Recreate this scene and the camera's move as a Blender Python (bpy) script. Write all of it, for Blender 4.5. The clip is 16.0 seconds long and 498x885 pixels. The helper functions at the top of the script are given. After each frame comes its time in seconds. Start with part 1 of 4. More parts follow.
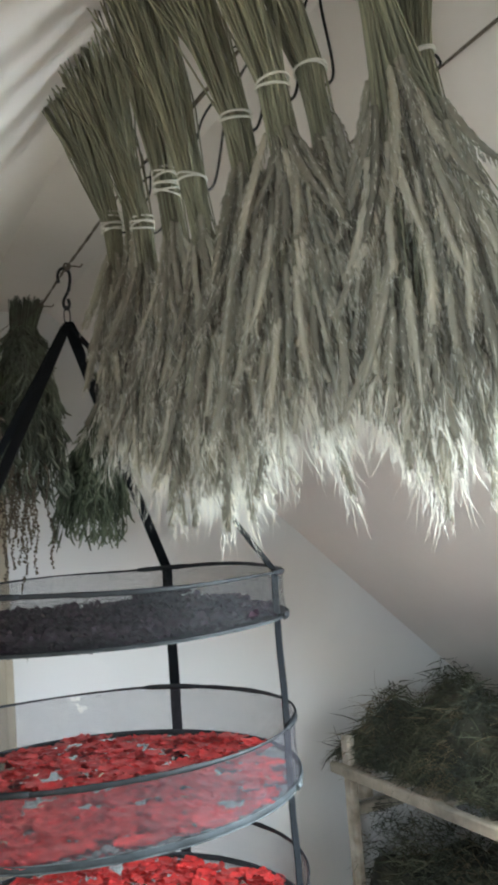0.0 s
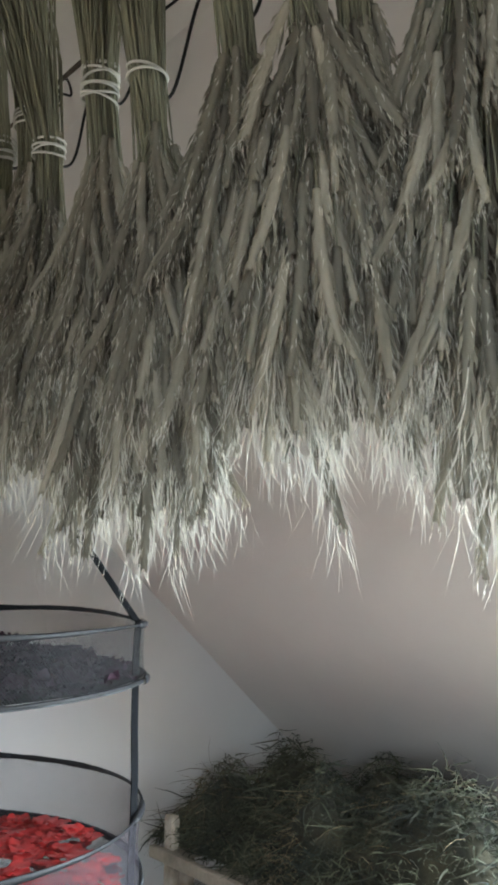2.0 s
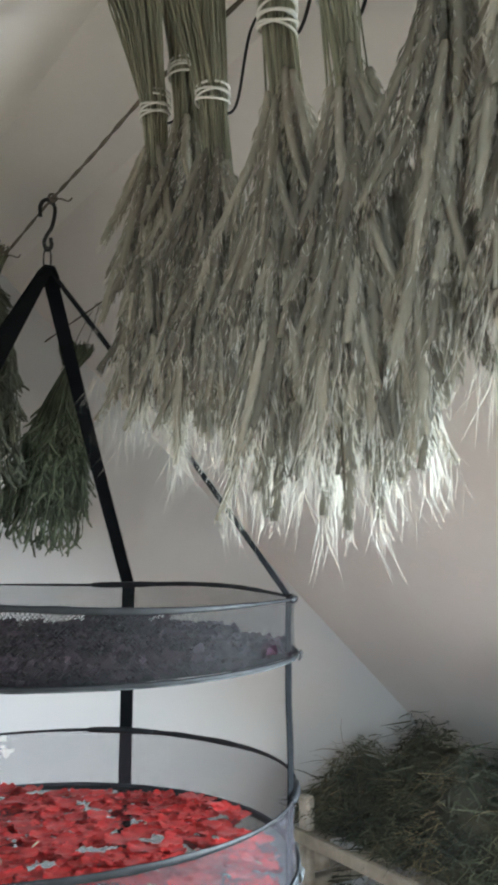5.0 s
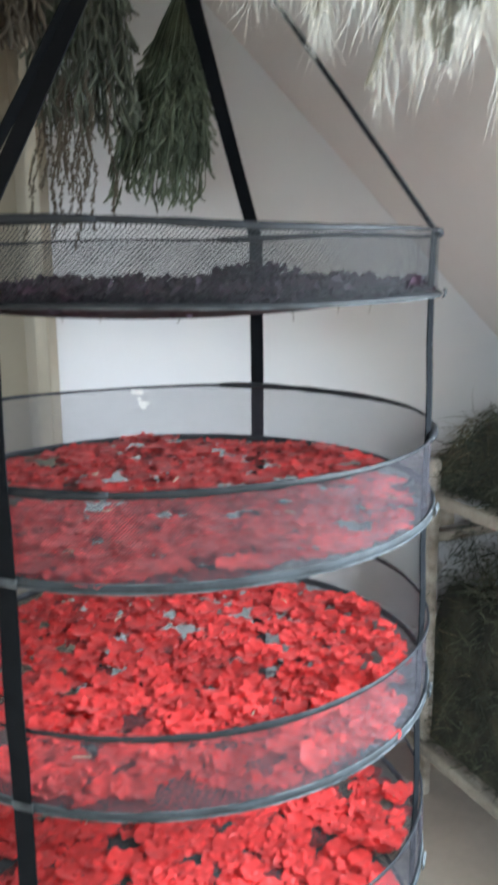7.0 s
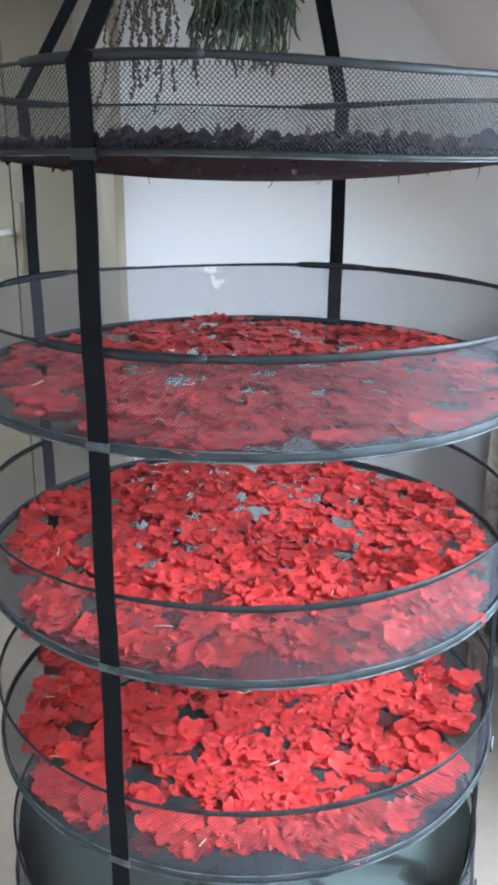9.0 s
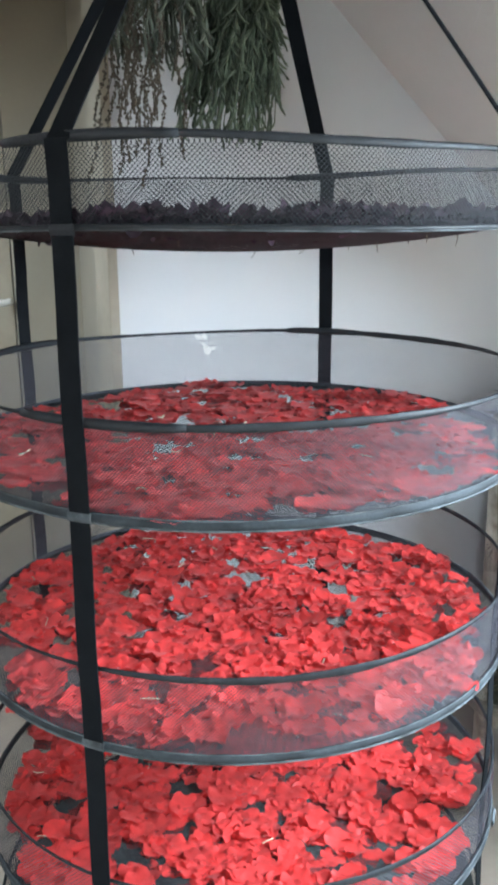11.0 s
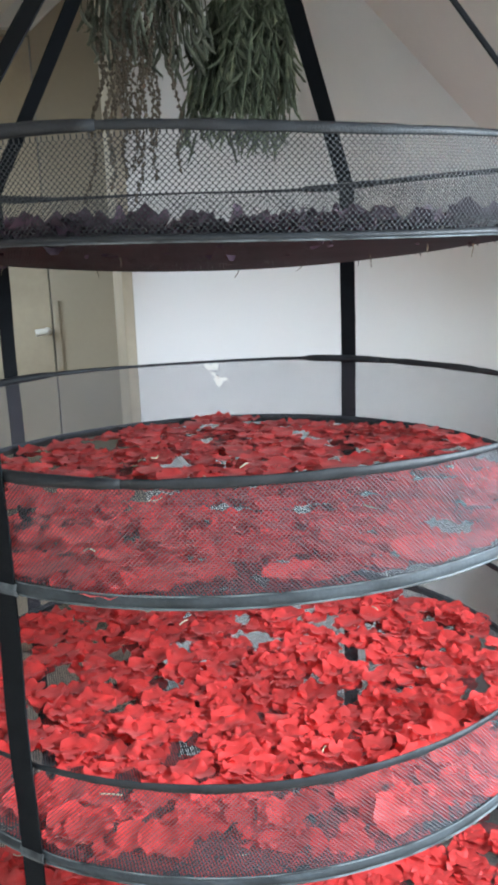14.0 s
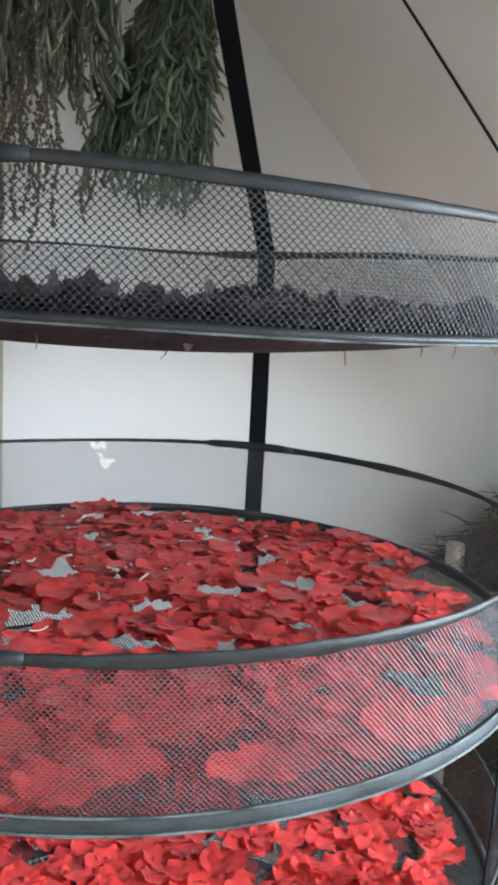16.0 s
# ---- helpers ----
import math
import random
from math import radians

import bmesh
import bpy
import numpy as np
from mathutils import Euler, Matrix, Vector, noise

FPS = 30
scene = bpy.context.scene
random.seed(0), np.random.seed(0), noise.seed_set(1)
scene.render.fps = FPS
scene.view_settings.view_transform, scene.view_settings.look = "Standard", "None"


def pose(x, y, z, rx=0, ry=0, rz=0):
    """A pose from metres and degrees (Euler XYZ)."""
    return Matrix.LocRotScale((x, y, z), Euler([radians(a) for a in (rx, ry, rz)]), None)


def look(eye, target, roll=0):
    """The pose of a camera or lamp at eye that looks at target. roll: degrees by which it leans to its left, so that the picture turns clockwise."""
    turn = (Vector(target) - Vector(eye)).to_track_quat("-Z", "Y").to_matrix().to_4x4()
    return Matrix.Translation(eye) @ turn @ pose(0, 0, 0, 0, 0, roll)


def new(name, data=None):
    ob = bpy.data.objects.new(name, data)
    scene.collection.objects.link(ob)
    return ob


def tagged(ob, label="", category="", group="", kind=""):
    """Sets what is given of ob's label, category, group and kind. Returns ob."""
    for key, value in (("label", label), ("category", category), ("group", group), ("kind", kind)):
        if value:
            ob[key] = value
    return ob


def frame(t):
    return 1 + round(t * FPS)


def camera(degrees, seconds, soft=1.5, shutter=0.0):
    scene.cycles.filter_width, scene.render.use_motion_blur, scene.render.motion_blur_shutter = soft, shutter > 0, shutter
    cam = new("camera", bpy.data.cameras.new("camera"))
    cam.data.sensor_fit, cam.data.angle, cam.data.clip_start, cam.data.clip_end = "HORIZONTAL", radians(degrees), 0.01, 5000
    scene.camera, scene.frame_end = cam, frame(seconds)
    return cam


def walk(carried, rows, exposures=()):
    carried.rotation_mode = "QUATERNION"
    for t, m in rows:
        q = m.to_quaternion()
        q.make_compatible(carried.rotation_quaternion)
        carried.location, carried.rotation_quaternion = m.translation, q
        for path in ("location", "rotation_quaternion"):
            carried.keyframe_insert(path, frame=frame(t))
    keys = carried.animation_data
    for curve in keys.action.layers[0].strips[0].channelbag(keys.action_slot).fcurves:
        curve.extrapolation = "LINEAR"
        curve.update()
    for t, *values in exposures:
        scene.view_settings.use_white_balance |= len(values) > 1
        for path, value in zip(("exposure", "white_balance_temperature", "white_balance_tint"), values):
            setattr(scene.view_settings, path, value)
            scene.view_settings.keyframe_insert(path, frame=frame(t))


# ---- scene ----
cam = camera(32.7, 16.0, soft=3.4, shutter=0.45)
METRES, EYE, TILT, LEAN, TURN = 1.12, 1.5, 5.8, 4.5, -26.0
ROWS = [
    (0.0, 0.0, 0.0, 0.0, 0.0, 0.0, -0.0),
    (0.5, 0.0111, 0.0427, -0.011, -1.52, -0.52, -0.91),
    (1.0, -0.0298, 0.1225, -0.0253, -5.71, 1.19, -2.89),
    (1.5, -0.0667, 0.1878, -0.027, -10.18, 3.08, -4.64),
    (2.0, -0.0769, 0.2276, -0.032, -12.53, 3.99, -6.0),
    (2.5, -0.0976, 0.2327, -0.0309, -12.86, 4.31, -6.47),
    (3.0, -0.1135, 0.2346, -0.0324, -12.4, 4.37, -6.61),
    (5.5, -0.1347, 0.2889, -0.0657, -3.25, 0.47, -4.02),
    (6.0, -0.1209, 0.305, -0.081, -0.76, -4.12, -3.18),
    (6.5, -0.1231, 0.3347, -0.1138, 0.48, -11.57, -3.25),
    (7.0, -0.1396, 0.3422, -0.145, 1.93, -18.09, -3.68),
    (7.5, -0.1739, 0.3542, -0.1776, 3.68, -22.61, -4.68),
    (8.0, -0.1932, 0.3543, -0.1873, 4.68, -25.06, -4.99),
    (10.5, -0.1849, 0.3637, -0.1915, 5.07, -22.35, -3.82),
    (11.0, -0.1722, 0.3645, -0.1844, 5.07, -20.7, -3.51),
    (11.5, -0.167, 0.3473, -0.1717, 4.18, -18.37, -3.62),
    (12.0, -0.1712, 0.3464, -0.1757, 3.8, -17.4, -3.49),
    (12.5, -0.1751, 0.3684, -0.1889, 4.55, -17.96, -2.58),
    (13.0, -0.1422, 0.4396, -0.203, 7.23, -18.68, -1.93),
    (13.5, -0.1115, 0.4854, -0.2027, 9.73, -18.68, -1.25),
    (14.0, -0.0896, 0.5132, -0.2058, 10.04, -19.31, -1.44),
    (14.5, -0.1184, 0.5725, -0.2205, 6.56, -19.31, -4.02),
    (15.0, -0.1402, 0.6402, -0.2241, 2.62, -17.81, -5.62),
    (15.5, -0.1637, 0.6668, -0.2144, 0.61, -15.92, -6.58),
    (16.0, -0.1844, 0.6711, -0.2083, 0.68, -15.15, -7.5),
]
walk(cam, [(t, pose(0, 0, EYE, TILT, LEAN, TURN) @ pose(METRES * x, METRES * y, METRES * z, 90 + pitch, roll, yaw)) for t, x, y, z, yaw, pitch, roll in ROWS],
     exposures=[(0.0, -0.30, 6500, 6), (0.5, -0.70, 6500, 6), (1.0, -0.82, 6500, 6), (1.5, -0.64, 6550, 8), (2.5, -0.68, 6550, 9), (3.0, -0.38, 6450, 7), (5.5, -0.16, 6400, 7), (7.0, -0.06, 6250, 8),
                (8.0, -0.04, 5900, 8), (10.5, -0.04, 5850, 7), (11.5, -0.02, 6250, 6), (13.0, 0.0, 6150, 8), (14.5, -0.04, 6400, 8), (16.0, -0.05, 6450, 8)])

# ---- world and light ----
world = bpy.data.worlds.new("sky")
scene.world = world
world.use_nodes = True
wn = world.node_tree.nodes
sky = wn.new("ShaderNodeTexSky")
sky.sky_type, sky.sun_disc, sky.sun_elevation, sky.sun_rotation = "NISHITA", False, radians(35), radians(100)
world.node_tree.links.new(sky.outputs[0], wn["Background"].inputs[0])
wn["Background"].inputs[1].default_value = 0.1

# the room: ridge along y, gable at y = GABLE, roof slopes fall to both sides
GABLE, BACK, FAR, GABLE_X = 2.30, -2.4, 3.40, 0.412      # the gable wall stops at GABLE_X; a passage runs on to FAR
RIDGE_X, RIDGE_Z, PITCH = 0.555, 2.137, 0.897       # right slope: z = RIDGE_Z - PITCH * (x - RIDGE_X)
FLAT_X = 0.355                                       # the flat strip runs from here to RIDGE_X
ANG = math.atan(PITCH)


def slope_z(x):
    return RIDGE_Z - PITCH * (x - RIDGE_X)


def area(name, m, sx, sy, watts, color, spread):
    d = bpy.data.lights.new(name, "AREA")
    d.shape, d.size, d.size_y, d.energy, d.color, d.spread = "RECTANGLE", sx, sy, watts, color, radians(spread)     # the ground outside gives little light upwards
    ob = new(name, d)
    ob.matrix_world = m
    return ob


# daylight through a roof window in each slope beside the camera, and an opening added over the passage as fill: along
# y, and down the slope from its top
WIN_RIGHT = (0.30, 0.98, 0.84, 1.54)
WIN_LEFT = (-0.80, 0.00, 0.74, 1.44)
# unseen opening, added only to brighten the dim passage and its end wall
FILL_WIN_PASSAGE = (2.55, 3.15, 0.70, 1.30)
DAY = (0.765, 0.885, 1.0)


def roof_daylight(name, win, sign, ox, watts, spread):
    y0, y1, u0, u1 = win
    u, y = (u0 + u1) / 2, (y0 + y1) / 2
    c, s = math.cos(ANG), math.sin(ANG)
    x, z = ox + sign * u * c, RIDGE_Z - u * s
    area(name, look((x + sign * s * 0.1, y, z + c * 0.1), (x - sign * s, y, z - c)), u1 - u0, y1 - y0, watts, DAY, spread)


roof_daylight("right_roof_window_daylight", WIN_RIGHT, 1, RIDGE_X, 190, 168)
roof_daylight("left_roof_window_daylight", WIN_LEFT, -1, FLAT_X, 114, 180)
roof_daylight("passage_fill_daylight", FILL_WIN_PASSAGE, -1, FLAT_X, 17, 180)


# ---- materials ----
def material(name, base, rough=0.7, metal=0.0, vary=0.15, scale=8.0, bump=0.2, fine=120.0, dark=None, spread=0.0,
             translucent=0.0, sheen=0.0, spec=0.5, island=True):
    """A surface with broad and fine variation of colour and relief."""
    m = bpy.data.materials.new(name)
    m.use_nodes = True
    n, l = m.node_tree.nodes, m.node_tree.links
    b = n["Principled BSDF"]
    b.inputs["Roughness"].default_value, b.inputs["Metallic"].default_value = rough, metal
    b.inputs["Specular IOR Level"].default_value = spec
    if sheen:
        b.inputs["Sheen Weight"].default_value = sheen
    tc = n.new("ShaderNodeTexCoord")
    n1, n2 = n.new("ShaderNodeTexNoise"), n.new("ShaderNodeTexNoise")
    n1.inputs["Scale"].default_value, n1.inputs["Detail"].default_value = scale, 4
    n2.inputs["Scale"].default_value, n2.inputs["Detail"].default_value = fine, 3
    for t in (n1, n2):
        l.new(tc.outputs["Object"], t.inputs["Vector"])
    mix = n.new("ShaderNodeMixRGB")
    dk = dark or tuple(c * (1 - vary * 2) for c in base)
    mix.inputs[1].default_value, mix.inputs[2].default_value = (*dk, 1), (*base, 1)
    ramp = n.new("ShaderNodeMapRange")
    ramp.inputs[1].default_value, ramp.inputs[2].default_value = 0.3, 0.62
    l.new(n1.outputs["Fac"], ramp.inputs[0])
    l.new(ramp.outputs[0], mix.inputs[0])
    out = mix.outputs[0]
    m2 = n.new("ShaderNodeMixRGB")
    m2.blend_type = "OVERLAY"
    m2.inputs[0].default_value = vary
    l.new(out, m2.inputs[1])
    l.new(n2.outputs["Fac"], m2.inputs[2])
    out = m2.outputs[0]
    if spread:
        info = n.new("ShaderNodeObjectInfo")
        geo = n.new("ShaderNodeNewGeometry")
        add = n.new("ShaderNodeMath")
        add.operation = "ADD"
        l.new(info.outputs["Random"], add.inputs[0])
        if island:
            l.new(geo.outputs["Random Per Island"], add.inputs[1])
        else:
            add.inputs[1].default_value = 0.0
        fr = n.new("ShaderNodeMath")
        fr.operation = "FRACT"
        l.new(add.outputs[0], fr.inputs[0])
        mr = n.new("ShaderNodeMapRange")
        mr.inputs[3].default_value, mr.inputs[4].default_value = 1 - spread, 1 + spread * 0.6
        l.new(fr.outputs[0], mr.inputs[0])
        hs = n.new("ShaderNodeHueSaturation")
        l.new(mr.outputs[0], hs.inputs["Value"])
        l.new(out, hs.inputs["Color"])
        out = hs.outputs[0]
    l.new(out, b.inputs["Base Color"])
    if bump:
        bp = n.new("ShaderNodeBump")
        bp.inputs["Strength"].default_value, bp.inputs["Distance"].default_value = bump, 0.002
        l.new(n2.outputs["Fac"], bp.inputs["Height"])
        l.new(bp.outputs[0], b.inputs["Normal"])
    if translucent:
        tr = n.new("ShaderNodeBsdfTranslucent")
        l.new(out, tr.inputs["Color"])
        ms = n.new("ShaderNodeMixShader")
        ms.inputs[0].default_value = translucent
        l.new(b.outputs[0], ms.inputs[1])
        l.new(tr.outputs[0], ms.inputs[2])
        l.new(ms.outputs[0], n["Material Output"].inputs["Surface"])
    return m


PLASTER = material("white_plaster", (0.71, 0.71, 0.71), 0.9, vary=0.03, scale=2.5, bump=0.12, fine=90)
SLOPE = material("off_white_ceiling", (0.75, 0.705, 0.67), 0.92, vary=0.04, scale=1.8, bump=0.12, fine=70)
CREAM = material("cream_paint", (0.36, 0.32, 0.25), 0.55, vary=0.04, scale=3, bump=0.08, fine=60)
TAN = material("tan_paint", (0.40, 0.35, 0.265), 0.7, vary=0.08, scale=5, fine=60)
FLOOR = material("pale_floor", (0.50, 0.42, 0.34), 0.5, vary=0.10, scale=3, bump=0.08, fine=40)
WEBBING = material("black_webbing", (0.0085, 0.0095, 0.011), 0.9, vary=0.15, scale=30, bump=0.5, fine=700, spec=0.07)
RIM = material("black_rim_binding", (0.016, 0.018, 0.021), 0.55, vary=0.25, scale=40, bump=0.3, fine=400, spec=0.3)
RIM_GREY = material("worn_grey_rim_binding", (0.032, 0.039, 0.044), 0.75, vary=0.35, scale=22, bump=0.35, fine=260, spec=0.35)
RIM_LIGHT = material("rubbed_pale_rim_edge", (0.105, 0.118, 0.124), 0.8, vary=0.45, scale=30, bump=0.4, fine=300, spec=0.35)
# paler, lilac copy of NET: some dust, and the lit haze put into the colour
NET_HAZED = material("dusty_hazed_nylon_net", (0.060, 0.055, 0.068), 0.62, vary=0.1, scale=30, bump=0.0, fine=300, spec=0.5)
PALE_STEM = material("pale_dry_stem", (0.55, 0.50, 0.36), 0.7, vary=0.15, scale=40, fine=300)
NET = material("nylon_net", (0.026, 0.028, 0.031), 0.6, vary=0.1, scale=30, bump=0.0, fine=300, spec=0.4)
# dark purple-brown net for the top tray's floor
NET_DARK = material("dark_purple_net", (0.022, 0.017, 0.020), 0.7, vary=0.2, scale=18, bump=0.0, fine=300, spec=0.2)
PETAL = material("red_petal", (0.82, 0.063, 0.059), 0.5, vary=0.14, scale=35, bump=0.45, fine=130, spread=0.24, translucent=0.46, sheen=0.12)
DRIED = material("dried_purple_petal", (0.062, 0.030, 0.050), 0.75, vary=0.2, scale=25, bump=0.4, fine=150, spread=0.45, translucent=0.1)
STRAW = material("straw_stalk", (0.25, 0.245, 0.165), 0.6, vary=0.12, scale=20, bump=0.1, fine=200, spread=0.45)
EAR = material("cereal_ear", (0.395, 0.368, 0.295), 0.75, vary=0.10, scale=30, bump=0.2, fine=300, spread=0.5, translucent=0.40, spec=0.2, island=False)
# far paler than the ears: the backlight on the tips is put into the colour
AWN_LIT = material("backlit_pale_awn", (0.82, 0.79, 0.69), 0.5, vary=0.06, scale=30, bump=0.0, fine=300, spread=0.15, translucent=0.5, spec=0.4)
LINER = material("grey_green_cloth", (0.11, 0.14, 0.13), 0.8, vary=0.1, scale=6, bump=0.3, fine=300)
TWINE = material("white_band", (0.66, 0.65, 0.58), 0.6, vary=0.08, scale=60, fine=400)
HERB = material("dried_herb_green", (0.185, 0.215, 0.145), 0.85, vary=0.25, scale=25, fine=200, spread=0.5, translucent=0.2, spec=0.2)
HERB_GREY = material("dried_herb_grey", (0.185, 0.200, 0.150), 0.85, vary=0.25, scale=25, fine=200, spread=0.5, translucent=0.2, spec=0.2)
CATKIN = material("brown_seed_heads", (0.115, 0.09, 0.06), 0.85, vary=0.2, scale=40, fine=200, spread=0.3)
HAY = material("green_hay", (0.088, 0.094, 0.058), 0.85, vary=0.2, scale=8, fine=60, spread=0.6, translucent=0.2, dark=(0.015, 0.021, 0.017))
# fills the heap's inside; the shade between the blades is put into its dark colour
HAY_CORE = material("shaded_hay_fill", (0.050, 0.046, 0.026), 0.9, vary=0.25, scale=11, fine=90, bump=0.8, dark=(0.010, 0.012, 0.008))
HAY_PALE = material("pale_hay", (0.20, 0.165, 0.095), 0.8, vary=0.2, scale=9, fine=150, spread=0.5, translucent=0.15, dark=(0.08, 0.06, 0.03))
WOOD = material("raw_wood", (0.36, 0.315, 0.25), 0.8, vary=0.25, scale=9, fine=80, bump=0.4)
BARK = material("pale_post_with_knots", (0.50, 0.45, 0.38), 0.8, vary=0.25, scale=14, fine=60, bump=0.4, dark=(0.12, 0.09, 0.06))
ROPE = material("jute_rope", (0.16, 0.13, 0.10), 0.9, vary=0.25, scale=60, fine=300, bump=0.4)
STEEL = material("black_steel", (0.03, 0.03, 0.032), 0.4, metal=0.6, vary=0.1, scale=30)
WHITE = material("white_plastic", (0.72, 0.71, 0.66), 0.4, vary=0.04, scale=20, bump=0.0)
FRAME_W = material("window_frame_wood", (0.55, 0.42, 0.26), 0.5, vary=0.12, scale=12, fine=60)


# ---- mesh helpers ----
class Geo:
    """Vertices and faces gathered for one mesh."""

    def __init__(self):
        self.v, self.f = [], []

    def box(self, lo, hi):
        k = len(self.v)
        self.v += [(x, y, z) for z in (lo[2], hi[2]) for y in (lo[1], hi[1]) for x in (lo[0], hi[0])]
        self.f += [tuple(k + i for i in q) for q in ((0, 2, 3, 1), (4, 5, 7, 6), (0, 1, 5, 4), (2, 6, 7, 3), (0, 4, 6, 2), (1, 3, 7, 5))]
        return self

    def tube(self, pts, rad, sides=6, closed=False, caps=True):
        pts = [Vector(p) for p in pts]
        n, k = len(pts), len(self.v)
        rad = [rad] * n if isinstance(rad, (int, float)) else rad
        side = None
        for i, p in enumerate(pts):
            a, b = pts[(i - 1) % n] if closed or i else p, pts[(i + 1) % n] if closed or i < n - 1 else p
            d = (b - a).normalized()
            if side is None:
                side = d.orthogonal().normalized()
            side = (side - d * side.dot(d))
            side = side.normalized() if side.length > 1e-6 else d.orthogonal().normalized()
            up = d.cross(side)
            for j in range(sides):
                w = 2 * math.pi * j / sides
                self.v.append(tuple(p + (side * math.cos(w) + up * math.sin(w)) * rad[i]))
        for i in range(n if closed else n - 1):
            i2 = (i + 1) % n
            for j in range(sides):
                j2 = (j + 1) % sides
                self.f.append((k + i * sides + j, k + i * sides + j2, k + i2 * sides + j2, k + i2 * sides + j))
        if caps and not closed:
            self.f.append(tuple(k + j for j in reversed(range(sides))))
            self.f.append(tuple(k + (n - 1) * sides + j for j in range(sides)))
        return self

    def band(self, pts, across, width, thick, out):
        """A strap: rectangular section along pts; across and out are unit vectors for each point or for all."""
        k, n = len(self.v), len(pts)
        for i, p in enumerate(pts):
            a = Vector(across[i] if isinstance(across, list) else across) * (width / 2)
            o = Vector(out[i] if isinstance(out, list) else out) * (thick / 2)
            p = Vector(p)
            self.v += [tuple(p - a - o), tuple(p + a - o), tuple(p + a + o), tuple(p - a + o)]
        for i in range(n - 1):
            for j in range(4):
                j2 = (j + 1) % 4
                self.f.append((k + i * 4 + j, k + i * 4 + j2, k + i * 4 + 4 + j2, k + i * 4 + 4 + j))
        self.f += [(k + 3, k + 2, k + 1, k), tuple(k + (n - 1) * 4 + j for j in range(4))]
        return self

    def ribbon(self, pts, side, width):
        """A flat blade that tapers to its end."""
        k, n = len(self.v), len(pts)
        for i, p in enumerate(pts):
            w = width * 0.5 * (1.0 if i < n - 1 else 0.25)
            self.v += [tuple(Vector(p) - side * w), tuple(Vector(p) + side * w)]
        self.f += [(k + 2 * i, k + 2 * i + 1, k + 2 * i + 3, k + 2 * i + 2) for i in range(n - 1)]
        return self

    def mesh(self, name, mats, smooth=False):
        me = bpy.data.meshes.new(name)
        me.from_pydata(self.v, [], self.f)
        for m in mats if isinstance(mats, (list, tuple)) else [mats]:
            me.materials.append(m)
        if smooth:
            me.polygons.foreach_set("use_smooth", [True] * len(me.polygons))
        me.update()
        return me


def curve(pts, steps=8):
    """A smooth path through pts."""
    out, n = [], len(pts)
    for i in range(n - 1):
        p0, p1, p2, p3 = (Vector(pts[max(0, min(n - 1, i + k))]) for k in (-1, 0, 1, 2))
        for k in range(steps):
            u = k / steps
            out.append(0.5 * (2 * p1 + (p2 - p0) * u + (2 * p0 - 5 * p1 + 4 * p2 - p3) * u * u + (3 * p1 - p0 - 3 * p2 + p3) * u ** 3))
    return out + [Vector(pts[-1])]


def bevelled(me, width, segments=2):
    bm = bmesh.new()
    bm.from_mesh(me)
    bmesh.ops.recalc_face_normals(bm, faces=bm.faces)
    bmesh.ops.bevel(bm, geom=bm.edges[:], offset=width, segments=segments, affect="EDGES", profile=0.6)
    bm.to_mesh(me)
    bm.free()
    return me


def thing(name, at, label, category, group="", kind=""):
    ob = new(name)
    ob.empty_display_size = 0.05
    ob.location = at
    return tagged(ob, label, category, group, kind)


def part(name, me, parent, label="", kind=""):
    """A mesh whose vertices are in the parent's own space."""
    ob = new(name, me)
    ob.parent = parent
    return tagged(ob, label, kind=kind)


def solid(name, me, label, category, kind="", group="", at=None):
    ob = new(name, me)
    if at:
        ob.location = at
    return tagged(ob, label, category, group, kind)


rnd = random.Random(7)


